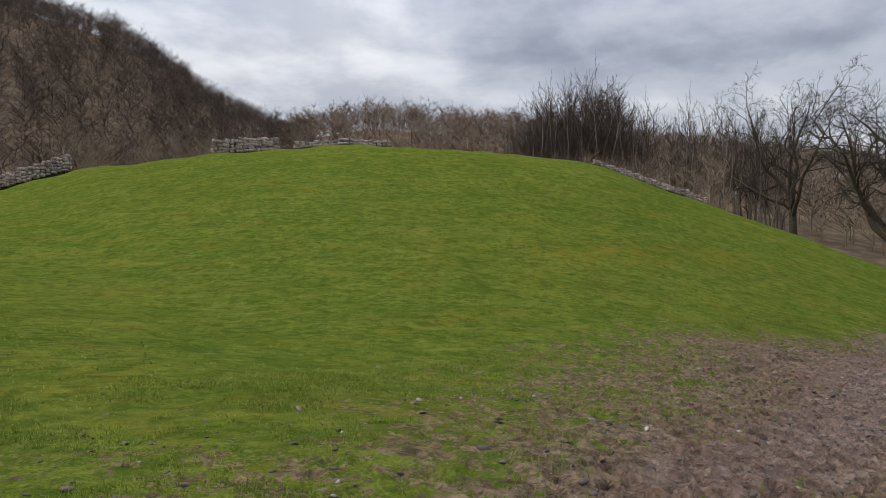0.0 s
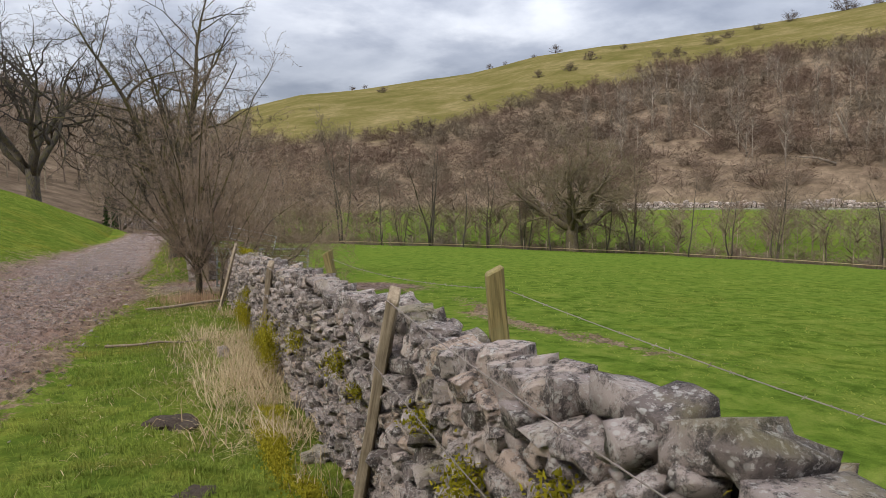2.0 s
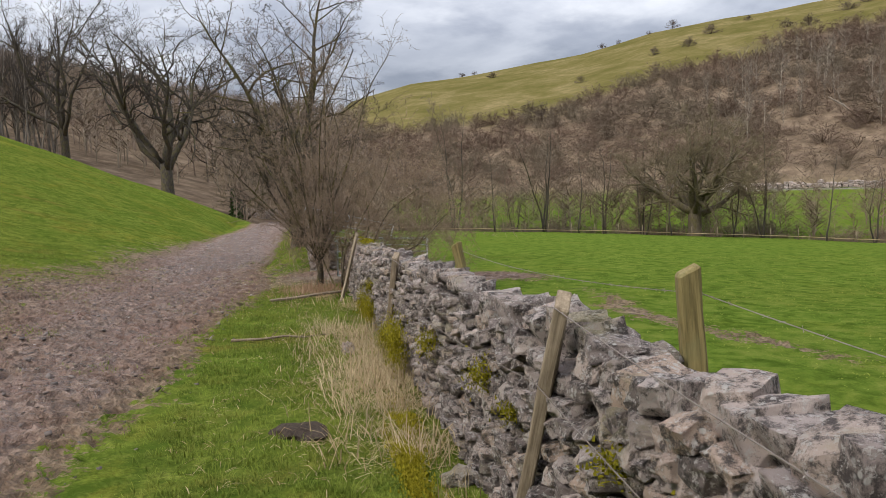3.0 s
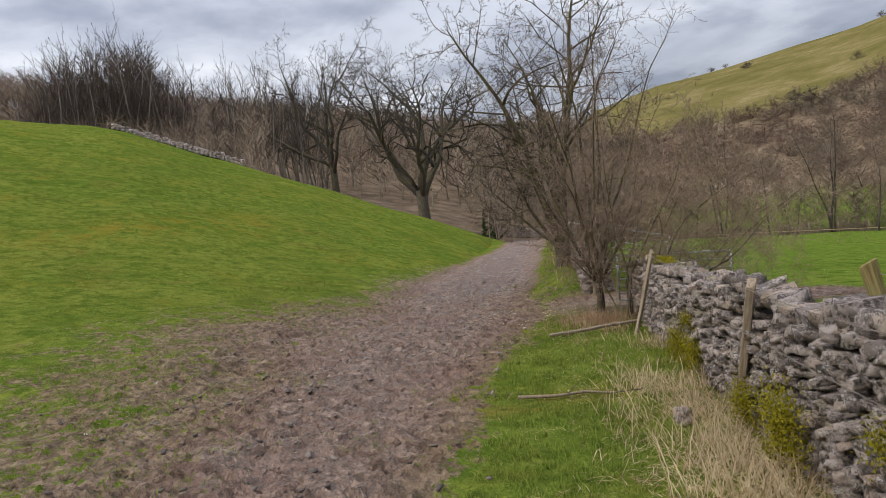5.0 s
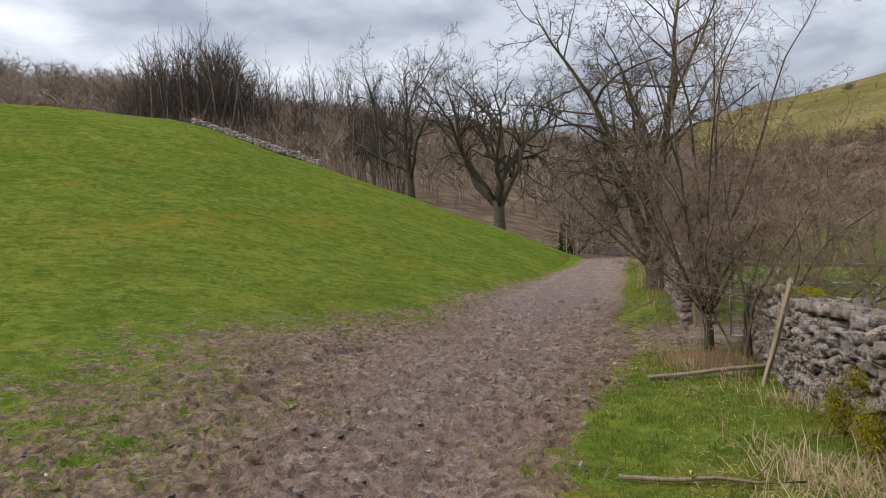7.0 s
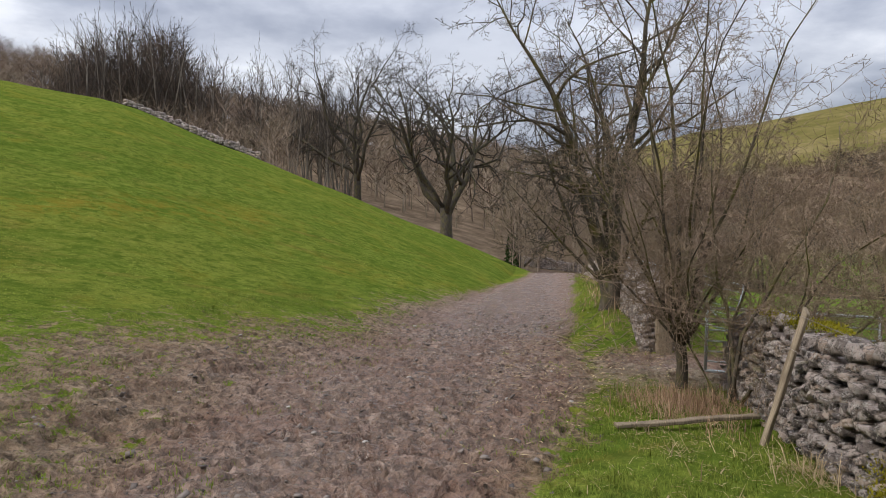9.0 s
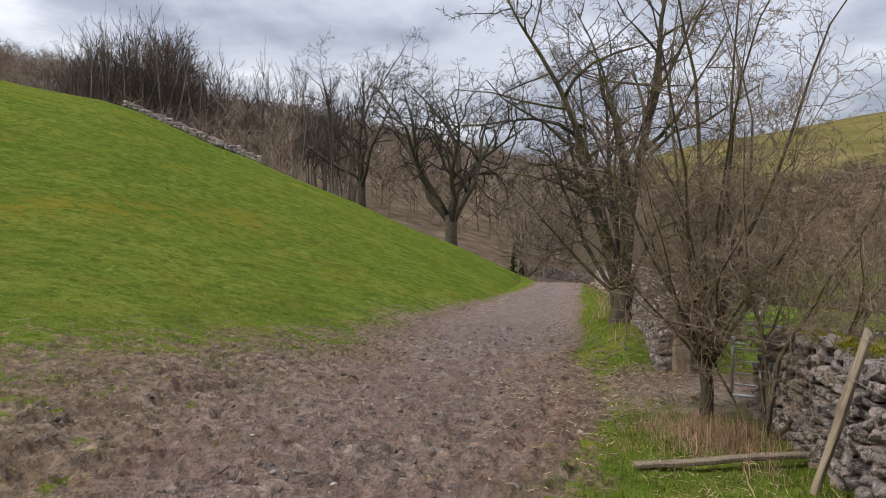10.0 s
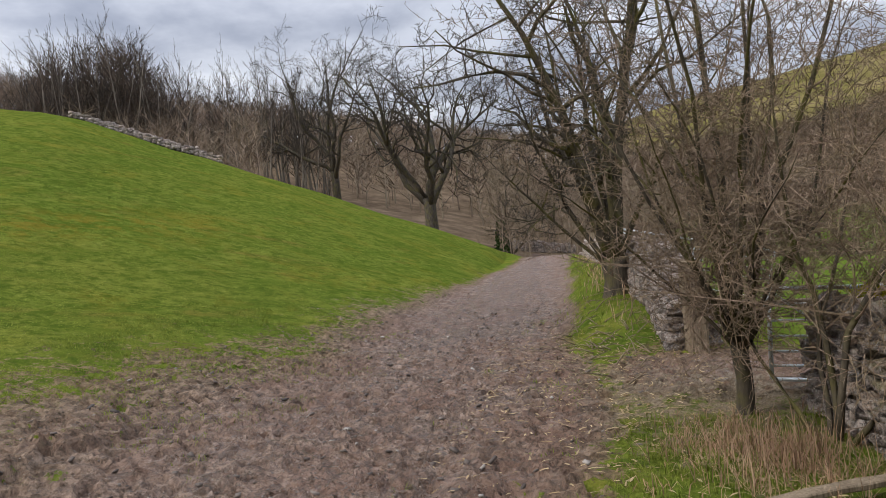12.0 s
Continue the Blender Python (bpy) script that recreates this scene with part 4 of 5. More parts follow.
def woods(name, kinds, mat, spots, label, category):
    heap = Heap()
    for k, (x, y, tall, wide, turn) in enumerate(spots):
        m = Matrix.LocRotScale((x, y, float(height(x, y)) - 0.2), Euler((0, 0, turn)), (tall * wide, tall * wide, tall))
        heap.add(kinds[k % len(kinds)], m)
    return tagged(new(name, heap.mesh(name, mat)), label, category, kind="stuff")


def scatter(rnd, n, az, r, tall, wide=(0.8, 1.2), keep=None):
    out = []
    while len(out) < n:
        a, q = rnd.uniform(*az), math.sqrt(rnd.uniform(r[0] ** 2, r[1] ** 2))
        if keep and not keep(a, q):
            continue
        x, y = pol(a, q)
        out.append((x, y, rnd.uniform(*tall), rnd.uniform(*wide), rnd.uniform(0, 6.28)))
    return out


def crest_r(a):
    return float(np.interp(a, CREST_AZ, CREST_R))


RW = random.Random(77)
woods("hillside_wood", COARSE, M_BROW, scatter(RW, 2900, (-62, -12), (80, 264), (4.5, 7.5), (1.1, 1.6)), "dense bare brown wood on the steep hillside", "woodland")
woods("valley_wood", COARSE, M_WOODS, scatter(RW, 1700, (-14, 47), (95, 262), (6, 9.5), (1.0, 1.5)), "bare winter woods behind the green hill", "woodland")
woods("edge_wood", FINE, M_WOODS, scatter(RW, 300, (-32, 20), (62, 100), (6, 9.5), (0.8, 1.2), lambda a, q: q > crest_r(a) + 9 and a < 20), "bare trees and saplings behind the hill crest", "woodland")
BROW_AZ, BROW_TALL = (0, 3.2, 6.2, 9.5, 12, 13.7, 15.8, 19, 23, 31), (8, 12.5, 17, 19.5, 18.5, 15.5, 14.5, 15, 15, 13)
RD = random.Random(31)
dome = []
while len(dome) < 110:
    a = RD.uniform(2.5, 24) if len(dome) % 3 == 0 else RD.uniform(4, 14.5)
    x, y = pol(a, RD.uniform(97, 114))
    dome.append((x, y, float(np.interp(a, BROW_AZ, BROW_TALL)) * RD.uniform(0.55, 0.98), RD.uniform(0.65, 0.95), RD.uniform(0, 6.28)))
woods("brow_thicket", FINE, M_BROW, dome, "dense thicket of bare trees on the hill brow", "woodland")
woods("lane_end_wood", FINE, M_WOODS, scatter(RW, 190, (37, 49), (66, 120), (4, 9)), "bare brown trees past the end of the lane", "woodland")
woods("hillside_scrub", SHRUB, M_SCRUB, scatter(RW, 2300, (44, 118), (FOOT_R + 8, 280), (1.5, 5.5), (1.2, 2.0),
      lambda a, q: q + (float(fbm(pol(a, q)[0] / 28, pol(a, q)[1] / 28, 4, 51)) - 0.5) * 90 < float(np.interp(a, SCRUB_AZ, SCRUB_R))), "brown leafless scrub covering the lower hillside", "scrub")
woods("hillside_trunks", COARSE, M_BIRCH, scatter(RW, 130, (74, 112), (150, 225), (7, 12), (0.5, 0.9)), "pale bare saplings among the scrub", "woodland")
woods("riverside_thicket", FINE, M_SCRUB, scatter(RW, 330, (45, 112), (MEADOW_R + 2.5, MEADOW_R + 24), (2.0, 7.0), (1.1, 2.0)), "thin leafless riverside saplings and brush", "woodland")


woods("river_brush", SHRUB, M_SCRUB, scatter(RW, 420, (45, 112), (MEADOW_R + 1.5, MEADOW_R + 12), (0.6, 2.2), (1.0, 1.7)), "low brown brush along the river bank", "scrub")


def slim_tree(name, group, label, spots, mat, kinds, category="tree"):
    """Countable bare trees of one stand: each with its trunk and its crown."""
    made = []
    for k, (x, y, tall, wide) in enumerate(spots):
        key = k % len(kinds)
        at = Matrix.LocRotScale((x, y, float(height(x, y)) - 0.15), Euler((0, 0, k * 1.9)), (tall * wide, tall * wide, tall))
        if len(made) > key:
            copy_thing(made[key], at.copy()).matrix_world = at
            continue
        trunk_mesh, crown_mesh = kinds[key]
        root = thing(name, at, label, category, group)
        for nm, me in (("trunk", trunk_mesh), ("crown", crown_mesh)):
            o = new(nm, me)
            o.parent = root
        made.append(root)


def stand_kind(seed, n_stems, mat, twig_mat, angle, kids, upright=0.07, wander=0.14, shrink=(0.13, 0.30)):
    rnd = random.Random(seed)
    wood, fine = Tubes(), Tubes()
    spec = dict(levels=3, twig_level=1, kids=kids, wander=wander, rise=upright, angle=angle, shrink=shrink, fine=0.0013, **{"from": 0.28})
    for k in range(n_stems):
        lean = 0 if n_stems == 1 else rnd.uniform(4, 14)
        t = 6.283 * k / n_stems
        d = Vector((math.sin(radians(lean)) * math.cos(t), math.sin(radians(lean)) * math.sin(t), 1)).normalized()
        branch(rnd, wood, fine, Vector((d.x * 0.1, d.y * 0.1, 0)), d, 0.94 * rnd.uniform(0.85, 1), 0.011, 0, spec)
    return wood.mesh("trunk", mat), fine.mesh("crown", twig_mat, False)


M_PALE = bark_material("pale_bark", (0.10, 0.085, 0.07), (0.26, 0.225, 0.185), 0.15)
BIRCHES = [stand_kind(60 + k, 1 + (k % 3 == 0), M_PALE, M_TWIG_DARK, 34, (20, 6, 3), 0.06) for k in range(6)]
ALDERS = [stand_kind(70 + k, 1 + k % 3, M_BARK, M_SCRUB, 56, (22, 8, 5), 0.03, 0.2, (0.20, 0.42)) for k in range(6)]
RB = random.Random(5)
spots = []
for k in range(58):
    a = RB.uniform(3.4, 14.4)
    x, y = pol(a, RB.uniform(94, 110))
    spots.append((x, y, float(np.interp(a, BROW_AZ, BROW_TALL)) * RB.uniform(1.0, 1.22), RB.uniform(0.7, 1.05)))
slim_tree("birch_tree", "stand of bare trees on the brow", "slender bare tree in a stand on the hill brow", spots, M_PALE, BIRCHES)
spots = []
for k in range(36):
    a = RB.uniform(13, 24.5)
    x, y = pol(a, RB.uniform(86, 116))
    spots.append((x, y, float(np.interp(a, BROW_AZ, BROW_TALL)) * RB.uniform(0.9, 1.25), RB.uniform(0.55, 0.9)))
slim_tree("sapling", "bare trees below the brow", "thin bare tree below the hill brow", spots, M_PALE, BIRCHES)
spots = []
for a, tall, wide in ((50.5, 11, 0.8), (53, 9, 0.9), (55.2, 14, 0.75), (58.6, 10.5, 0.7), (60.2, 10, 0.6), (62.7, 12.5, 0.9), (65.6, 9, 1.0), (67.6, 13, 0.95), (70.6, 12.5, 0.75), (73, 8, 0.9), (77.5, 9, 0.8), (79.6, 11.5, 0.7), (84, 9, 0.8), (87, 8.5, 0.9), (90, 11, 0.8), (93.5, 8, 0.9), (97, 12, 0.9), (101, 10, 0.8)):
    x, y = pol(a, MEADOW_R + 2.5 + 3.0 * math.sin(a * 1.7))
    spots.append((x, y, tall, wide))
slim_tree("alder_tree", "riverside trees", "bare brown alder on the river bank", spots, M_BARK, ALDERS)

# crooked ivy-clad tree where the lane bends
IVY_AT = (51.5, 66.6)
SPEC = dict(levels=4, twig_level=2, kids=(6, 6, 4, 3), wander=0.26, rise=0.03, angle=50, shrink=(0.4, 0.62), fine=0.014,
            stems=[(28, 40, 8.0, 0.22), (24, 200, 7.0, 0.2), (46, 330, 7.0, 0.16), (10, 100, 8.5, 0.2)], foot=0.3, **{"from": 0.2})
ivy_tree = build_tree("willow_tree", IVY_AT, 21, SPEC, "crooked bare tree with a dark ivy-clad trunk", fine=M_OAK_TWIG)
RI = random.Random(8)
heap = Heap()
for _ in range(900):
    h = RI.uniform(0, 3.6)
    t = RI.uniform(0, 6.283)
    rr = 0.75 * (1 - h / 6) * RI.uniform(0.6, 1.2)
    p = Vector((math.cos(t) * rr - 1.0, math.sin(t) * rr, h))
    m = Matrix.LocRotScale(p, Euler((RI.uniform(0, 3), RI.uniform(0, 3), t)), (0.2, 0.2, 0.2))
    heap.add((np.array([(-0.5, 0, 0), (0, -0.4, 0.1), (0.6, 0, 0), (0, 0.4, 0.1)], np.float32), np.array([(0, 1, 2), (0, 2, 3)], np.int32)), m)
part("ivy", heap.mesh("ivy", M_IVY), None, ivy_tree, "dark green ivy leaves")

# lone bushes on the far hill and ridge
RH = random.Random(3)
for a, q, tall in ((55, 370, 3.5), (56, 372, 3), (66, 372, 4), (67.2, 372, 3), (69.5, 372, 3), (71.2, 371, 6), (57.5, 330, 5), (60.5, 208, 8), (61.5, 200, 9), (74, 318, 7), (79, 300, 6), (80.5, 296, 7), (82.8, 320, 7), (84, 335, 6), (88, 365, 8), (91.5, 368, 12), (93.5, 369, 9), (76.5, 345, 4), (64.5, 260, 4), (70, 285, 5), (72.5, 290, 6), (86, 350, 5)):
    x, y = pol(a, q)
    me = mesh_of("bush", *HILL_BUSH[RH.randrange(3)], M_BROW)
    ob = new("hawthorn_bush", me)
    ob.matrix_world = Matrix.LocRotScale((x, y, float(height(x, y)) - 0.3), Euler((0, 0, RH.uniform(0, 6))), (tall * 0.95, tall * 0.95, tall * 0.72))
    tagged(ob, "small dark leafless thorn bush on open hillside turf", "bush", "lone bushes on the far hill")

# thorn bushes on the hill crest and pale fallen trunks across the valley
for x, y, tall in ((-22.5, 54.9, 2.2), (-24.5, 55.4, 1.4), (-20.6, 54.8, 1.2)):
    ob = new("hawthorn_bush", mesh_of("bush", *SHRUB[RH.randrange(6)], M_WOODS))
    ob.matrix_world = Matrix.LocRotScale((x, y, float(height(x, y)) - 0.1), Euler((0, 0, x)), (tall, tall, tall))
    tagged(ob, "small bare thorn bush on the hill crest", "bush", "bushes on the hill crest")
for a, q, turn, L in ((84.2, 168, 0.9, 9.0), (93.0, 160, 1.3, 11.0), (92.2, 152, 0.4, 7.0)):
    x, y = pol(a, q)
    t = Tubes()
    o = Vector((x, y, float(height(x, y)) + 0.4))
    side = Vector((math.cos(radians(90 - a) + 1.57), math.sin(radians(90 - a) + 1.57), 0))
    e = o + side * L * math.cos(turn)
    e.z = float(height(e.x, e.y)) + L * math.sin(turn) * 0.75
    t.run([Vector((0, 0, 0)), (e - o) * 0.5 + Vector((0, 0, 0.5)), e - o], [0.32, 0.24, 0.10], 6)
    t.run([(e - o) * 0.55 + Vector((0, 0, 0.5)), (e - o) * 0.7 + Vector((0, 0, 2.6))], [0.16, 0.05], 5)
    ob = new("fallen_trunk", t.mesh("fallen_trunk", M_BIRCH))
    ob.location = o
    tagged(ob, "pale barkless fallen trunk among hillside scrub", "fallen tree")


# ---------------------------------------------------------------- fence posts and wire
def post(name, foot, top, width, label, group, mat, slant=0.03, chamfer=0.006, deep=None):
    """A leaning sawn post set in the ground."""
    a, b = Vector(foot), Vector(top)
    d = b - a
    bm = bmesh.new()
    L = d.length
    deep = deep or width * 0.8
    bm_box(bm, (width, deep, L + 0.15), Matrix.Translation((0, 0, L / 2 - 0.075)), chamfer)
    rnd = random.Random(hash((round(foot[0], 2), 3)))
    for v in bm.verts:
        if v.co.z > L * 0.8:
            v.co.z += slant * v.co.x / width * 2
        v.co.x += 0.006 * math.sin(v.co.z * 5)
    bmesh.ops.subdivide_edges(bm, edges=[e for e in bm.edges if abs(e.verts[0].co.z - e.verts[1].co.z) > L * 0.5], cuts=7)
    for v in bm.verts:
        v.co.x += 0.0035 * math.sin(v.co.z * 9 + v.co.y * 40)
        v.co.y += 0.0035 * math.cos(v.co.z * 7 + v.co.x * 40)
    me = bpy.data.meshes.new(name)
    bm.to_mesh(me)
    bm.free()
    me.materials.append(mat)
    ob = new(name, me)
    turn = d.to_track_quat('Z', 'Y').to_matrix().to_4x4()
    ob.matrix_world = Matrix.Translation(a) @ turn @ Matrix.Rotation(LANE_TURN, 4, 'Z')
    return tagged(ob, label, "fence post", group)


def on_ground(x, y, dz=0.0):
    return (x, y, gz(x, y) + dz)


POST_A, POST_B, POST_D = (4.551, 2.56, 1.03), (8.03, 6.58, 0.73), (11.244, 10.32, 0.65)
post("fence_post", on_ground(4.82, 3.03), POST_A, 0.085, "weathered grey sawn fence post leaning on the stone wall", "lane fence posts", M_POST)
post("fence_post", on_ground(8.16, 6.92), POST_B, 0.085, "weathered fence post standing against the stone wall", "lane fence posts", M_POST)
post("fence_post", on_ground(11.05, 10.62), POST_D, 0.062, "thin weathered fence post leaning beside a plank", "lane fence posts", M_POST)
POST_E = (*from_sc(-4.6, -0.12), 0.95)
post("fence_post", on_ground(*from_sc(-4.5, -0.2)), POST_E, 0.085, "weathered sawn fence post beside the wall end", "lane fence posts", M_POST)
POST_C, POST_G = (4.98, 2.15, 1.14), (7.92, 5.62, 0.90)
post("fence_post", on_ground(5.17, 2.10), POST_C, 0.108, "stout greenish treated fence post behind the wall", "meadow fence posts", M_POST_GREEN, 0.02, 0.012)
post("fence_post", on_ground(8.12, 5.42), POST_G, 0.10, "short leaning treated post behind the wall", "meadow fence posts", M_POST_GREEN, 0.02, 0.01)
POST_F = (*from_sc(-5.5, 1.1), 0.95)
post("fence_post", on_ground(*from_sc(-5.5, 1.15)), POST_F, 0.12, "stout treated fence post at the meadow edge", "meadow fence posts", M_POST_GREEN, 0.02, 0.012)
for s in (21.5, 24, 27, 30, 33.5, 37, 41, 45):
    x, y = from_sc(s, float(wall_bend(s)) - 0.15)
    z = gz(x, y)
    post("fence_post", (x, y, z), (x + 0.05 * math.sin(s), y, z + 1.35), 0.08, "thin fence post along the far lane wall", "far lane fence posts", M_POST)


def barbed_wire(places, label):
    """One sagging strand with twisted barbs."""
    rnd = random.Random(4)
    wire, barbs = Tubes(), Tubes()
    pts = []
    for a, b in zip(places, places[1:]):
        a, b = Vector(a), Vector(b)
        n = max(4, int((b - a).length / 0.4))
        for i in range(n):
            t = i / n
            p = a.lerp(b, t)
            p.z -= 0.06 * 4 * t * (1 - t) * (b - a).length / 4
            pts.append(p)
    pts.append(Vector(places[-1]))
    wire.run(pts, [0.0026] * len(pts), 4)
    for a, b in zip(pts, pts[1:]):
        k = 0.0
        while k < 1:
            p = a.lerp(b, k)
            for _ in range(2):
                d = Vector((rnd.gauss(0, 1), rnd.gauss(0, 1), rnd.gauss(0, 1))).normalized() * 0.014
                barbs.run([p - d, p + d], [0.0017, 0.0009], 3)
            k += 0.11 / (b - a).length
    root = thing("barbed_wire", places[0], label, "barbed wire")
    inv = Matrix.Translation(-Vector(places[0]))
    for nm, tb in (("strand", wire), ("barb", barbs)):
        me = tb.mesh(nm, M_WIRE, False)
        me.transform(inv)
        tagged(part(nm, me, None, root), kind="stuff" if nm == "barb" else "")


def down(p, dz, dc=-0.045):
    return (p[0] + dc * UY, p[1] - dc * UX, p[2] - dz)


barbed_wire([down(POST_E, 0.05), down(POST_A, 0.03), down(POST_B, 0.05), down(POST_D, 0.05)], "thin rusty barbed wire along the top of the wall")
barbed_wire([down(POST_E, 0.50, -0.09), (4.63 - 0.05, 2.70 + 0.04, 0.62), (8.06 - 0.05, 6.66 + 0.04, 0.34), (11.19 - 0.05, 10.40 + 0.04, 0.32)], "thin rusty barbed wire strung across the wall face")
barbed_wire([down(POST_F, 0.10, 0.0), down(POST_C, 0.12, 0.08), down(POST_G, 0.08, 0.06)], "barbed wire on the meadow side of the wall")


# ---------------------------------------------------------------- gates
def field_gate(a, b, tall, label):
    """A tubular steel field gate from hinge a to free end b."""
    a, b = Vector(a), Vector(b)
    root = thing("field_gate", a, label, "gate")
    L = (b - a).length
    d = (b - a).normalized()
    turn = math.atan2(d.y, d.x)
    root.matrix_world = Matrix.Translation(a) @ Matrix.Rotation(turn, 4, 'Z') @ Matrix.Rotation(-math.asin(d.z), 4, 'Y')
    fr = Tubes()
    r = 0.022
    for z in (0.08, tall):
        fr.run([Vector((0, 0, z)), Vector((L, 0, z))], [r, r], 6)
    for x in (0, L):
        fr.run([Vector((x, 0, 0.08)), Vector((x, 0, tall))], [r, r], 6)
    part("gate_frame", fr.mesh("gate_frame", M_GALV), None, root)
    for k in range(5):
        t = Tubes()
        z = 0.08 + (tall - 0.08) * (k + 1) / 6 * (0.92 + 0.02 * k)
        t.run([Vector((0, 0, z)), Vector((L, 0, z))], [0.014, 0.014], 5)
        part("rail", t.mesh("rail", M_GALV), None, root)
    for x in (L * 0.5,):
        t = Tubes()
        t.run([Vector((x, 0.02, 0.08)), Vector((x, 0.02, tall))], [0.012, 0.012], 5)
        part("upright", t.mesh("upright", M_GALV), None, root)
    t = Tubes()
    t.run([Vector((0, 0.02, tall)), Vector((L * 0.5, 0.02, 0.08))], [0.012, 0.012], 5)
    part("brace", t.mesh("brace", M_GALV), None, root)
    return root


field_gate(on_ground(13.45, 13.15, 0.05), on_ground(14.75, 11.50, 0.05), 0.96, "galvanised tubular steel field gate standing open into the meadow")
field_gate(on_ground(18.5, 20.2, 0.05), on_ground(20.6, 18.0, 0.05), 1.25, "galvanised steel gate standing behind the wall")

# squared stone gatepost
bm = bmesh.new()
bm_box(bm, (0.36, 0.26, 1.40), Matrix.Translation((0, 0, 0.55)), 0.03)
bmesh.ops.subdivide_edges(bm, edges=bm.edges, cuts=3, use_grid_fill=True)
for v in bm.verts:
    v.co += Vector((noise.noise(v.co * 4), noise.noise(v.co * 4 + Vector((9, 0, 0))), noise.noise(v.co * 5 + Vector((0, 7, 0))))) * 0.022
me = bpy.data.meshes.new("gatepost")
bm.to_mesh(me)
bm.free()
me.materials.append(M_DEADWOOD)
gp = new("gatepost", me)
gp.matrix_world = Matrix.Translation(on_ground(14.95, 15.20, -0.05)) @ Matrix.Rotation(LANE_TURN, 4, 'Z')
tagged(gp, "broad grey weathered gatepost at the end of the wall", "gatepost")
rail = Tubes()
rail.run([Vector((0, 0, 0)), Vector((0.8, -0.9, 0.02))], [0.03, 0.025], 5)
ob = new("fence_rail", rail.mesh("fence_rail", M_DEADWOOD))
ob.location = on_ground(15.1, 15.05, 0.55)
tagged(ob, "grey broken rail fixed to the gatepost", "rail")


# ---------------------------------------------------------------- things lying on the verge
def lying(name, pts, radii, mat, label, category, sides=6, side_twigs=()):
    t = Tubes()
    o = Vector(pts[0])
    t.run([Vector(p) - o for p in pts], radii, sides)
    for a, b, r in side_twigs:
        t.run([Vector(a) - o, Vector(b) - o], [r, r * 0.4], 4)
    ob = new(name, t.mesh(name, mat))
    ob.location = o
    return tagged(ob, label, category)


lying("stick", [on_ground(7.33, 8.90, 0.03), on_ground(7.62, 8.62, 0.035), on_ground(7.85, 8.46, 0.05), on_ground(8.05, 8.30, 0.03), on_ground(8.28, 8.07, 0.06)], [0.020, 0.018, 0.016, 0.013, 0.008], M_DEADWOOD,
      "pale fallen branch lying in the grass", "stick", side_twigs=((on_ground(7.7, 8.58, 0.03), on_ground(7.72, 8.42, 0.16), 0.008), (on_ground(7.72, 8.55, 0.03), on_ground(7.6, 8.36, 0.02), 0.007), (on_ground(8.0, 8.33, 0.03), on_ground(8.3, 8.3, 0.15), 0.006)))
bm = bmesh.new()
bm_box(bm, (1.56, 0.10, 0.04), None, 0.008)
bmesh.ops.subdivide_edges(bm, edges=[e for e in bm.edges if e.calc_length() > 1], cuts=8)
for v in bm.verts:
    v.co.z += 0.012 * math.sin(v.co.x * 3.1) + 0.004 * math.sin(v.co.x * 17 + v.co.y * 30)
    v.co.y += 0.006 * math.sin(v.co.x * 9)
me = bpy.data.meshes.new("plank")
bm.to_mesh(me)
bm.free()
me.materials.append(M_DEADWOOD)
pk = new("plank", me)
p0, p1 = Vector(on_ground(10.27, 11.66, 0.05)), Vector(on_ground(11.66, 11.12, 0.09))
pk.matrix_world = Matrix.Translation((p0 + p1) / 2) @ (p1 - p0).to_track_quat('X', 'Z').to_matrix().to_4x4()
tagged(pk, "old brown wooden plank lying on grass below the bush", "plank")


def lump(name, at, size, mat, label, category, seed):
    rnd = random.Random(seed)
    bm = bmesh.new()
    bmesh.ops.create_icosphere(bm, subdivisions=3, radius=0.5)
    o = Vector((seed * 1.7, 0, 0))
    for v in bm.verts:
        v.co *= 1 + 0.45 * noise.noise(v.co * 3 + o) + 0.2 * noise.noise(v.co * 8 + o)
    me = bpy.data.meshes.new(name)
    bm.to_mesh(me)
    bm.free()
    me.materials.append(mat)
    ob = new(name, me)
    ob.matrix_world = Matrix.LocRotScale(at, Euler((0, 0, seed)), size)
    return tagged(ob, label, category)


M_SOIL = bark_material("dark_soil", (0.020, 0.014, 0.010), (0.085, 0.062, 0.046), 0, 25)
lump("molehill", on_ground(5.2, 5.18, 0.0), (0.46, 0.34, 0.16), M_SOIL, "dark fresh molehill of wet soil on the verge", "molehill", 2)
lump("molehill", on_ground(4.26, 3.9, -0.02), (0.34, 0.24, 0.10), M_SOIL, "flattened dark molehill in the verge grass", "molehill", 3)
lump("stone", on_ground(7.74, 7.16, 0.05), (0.22, 0.16, 0.2), M_STONE, "pale loose stone lying in dead grass", "stone", 4)
lump("stone", on_ground(5.35, 3.75, 0.03), (0.3, 0.2, 0.12), M_STONE, "small mossy fallen stone by the wall foot", "stone", 6)


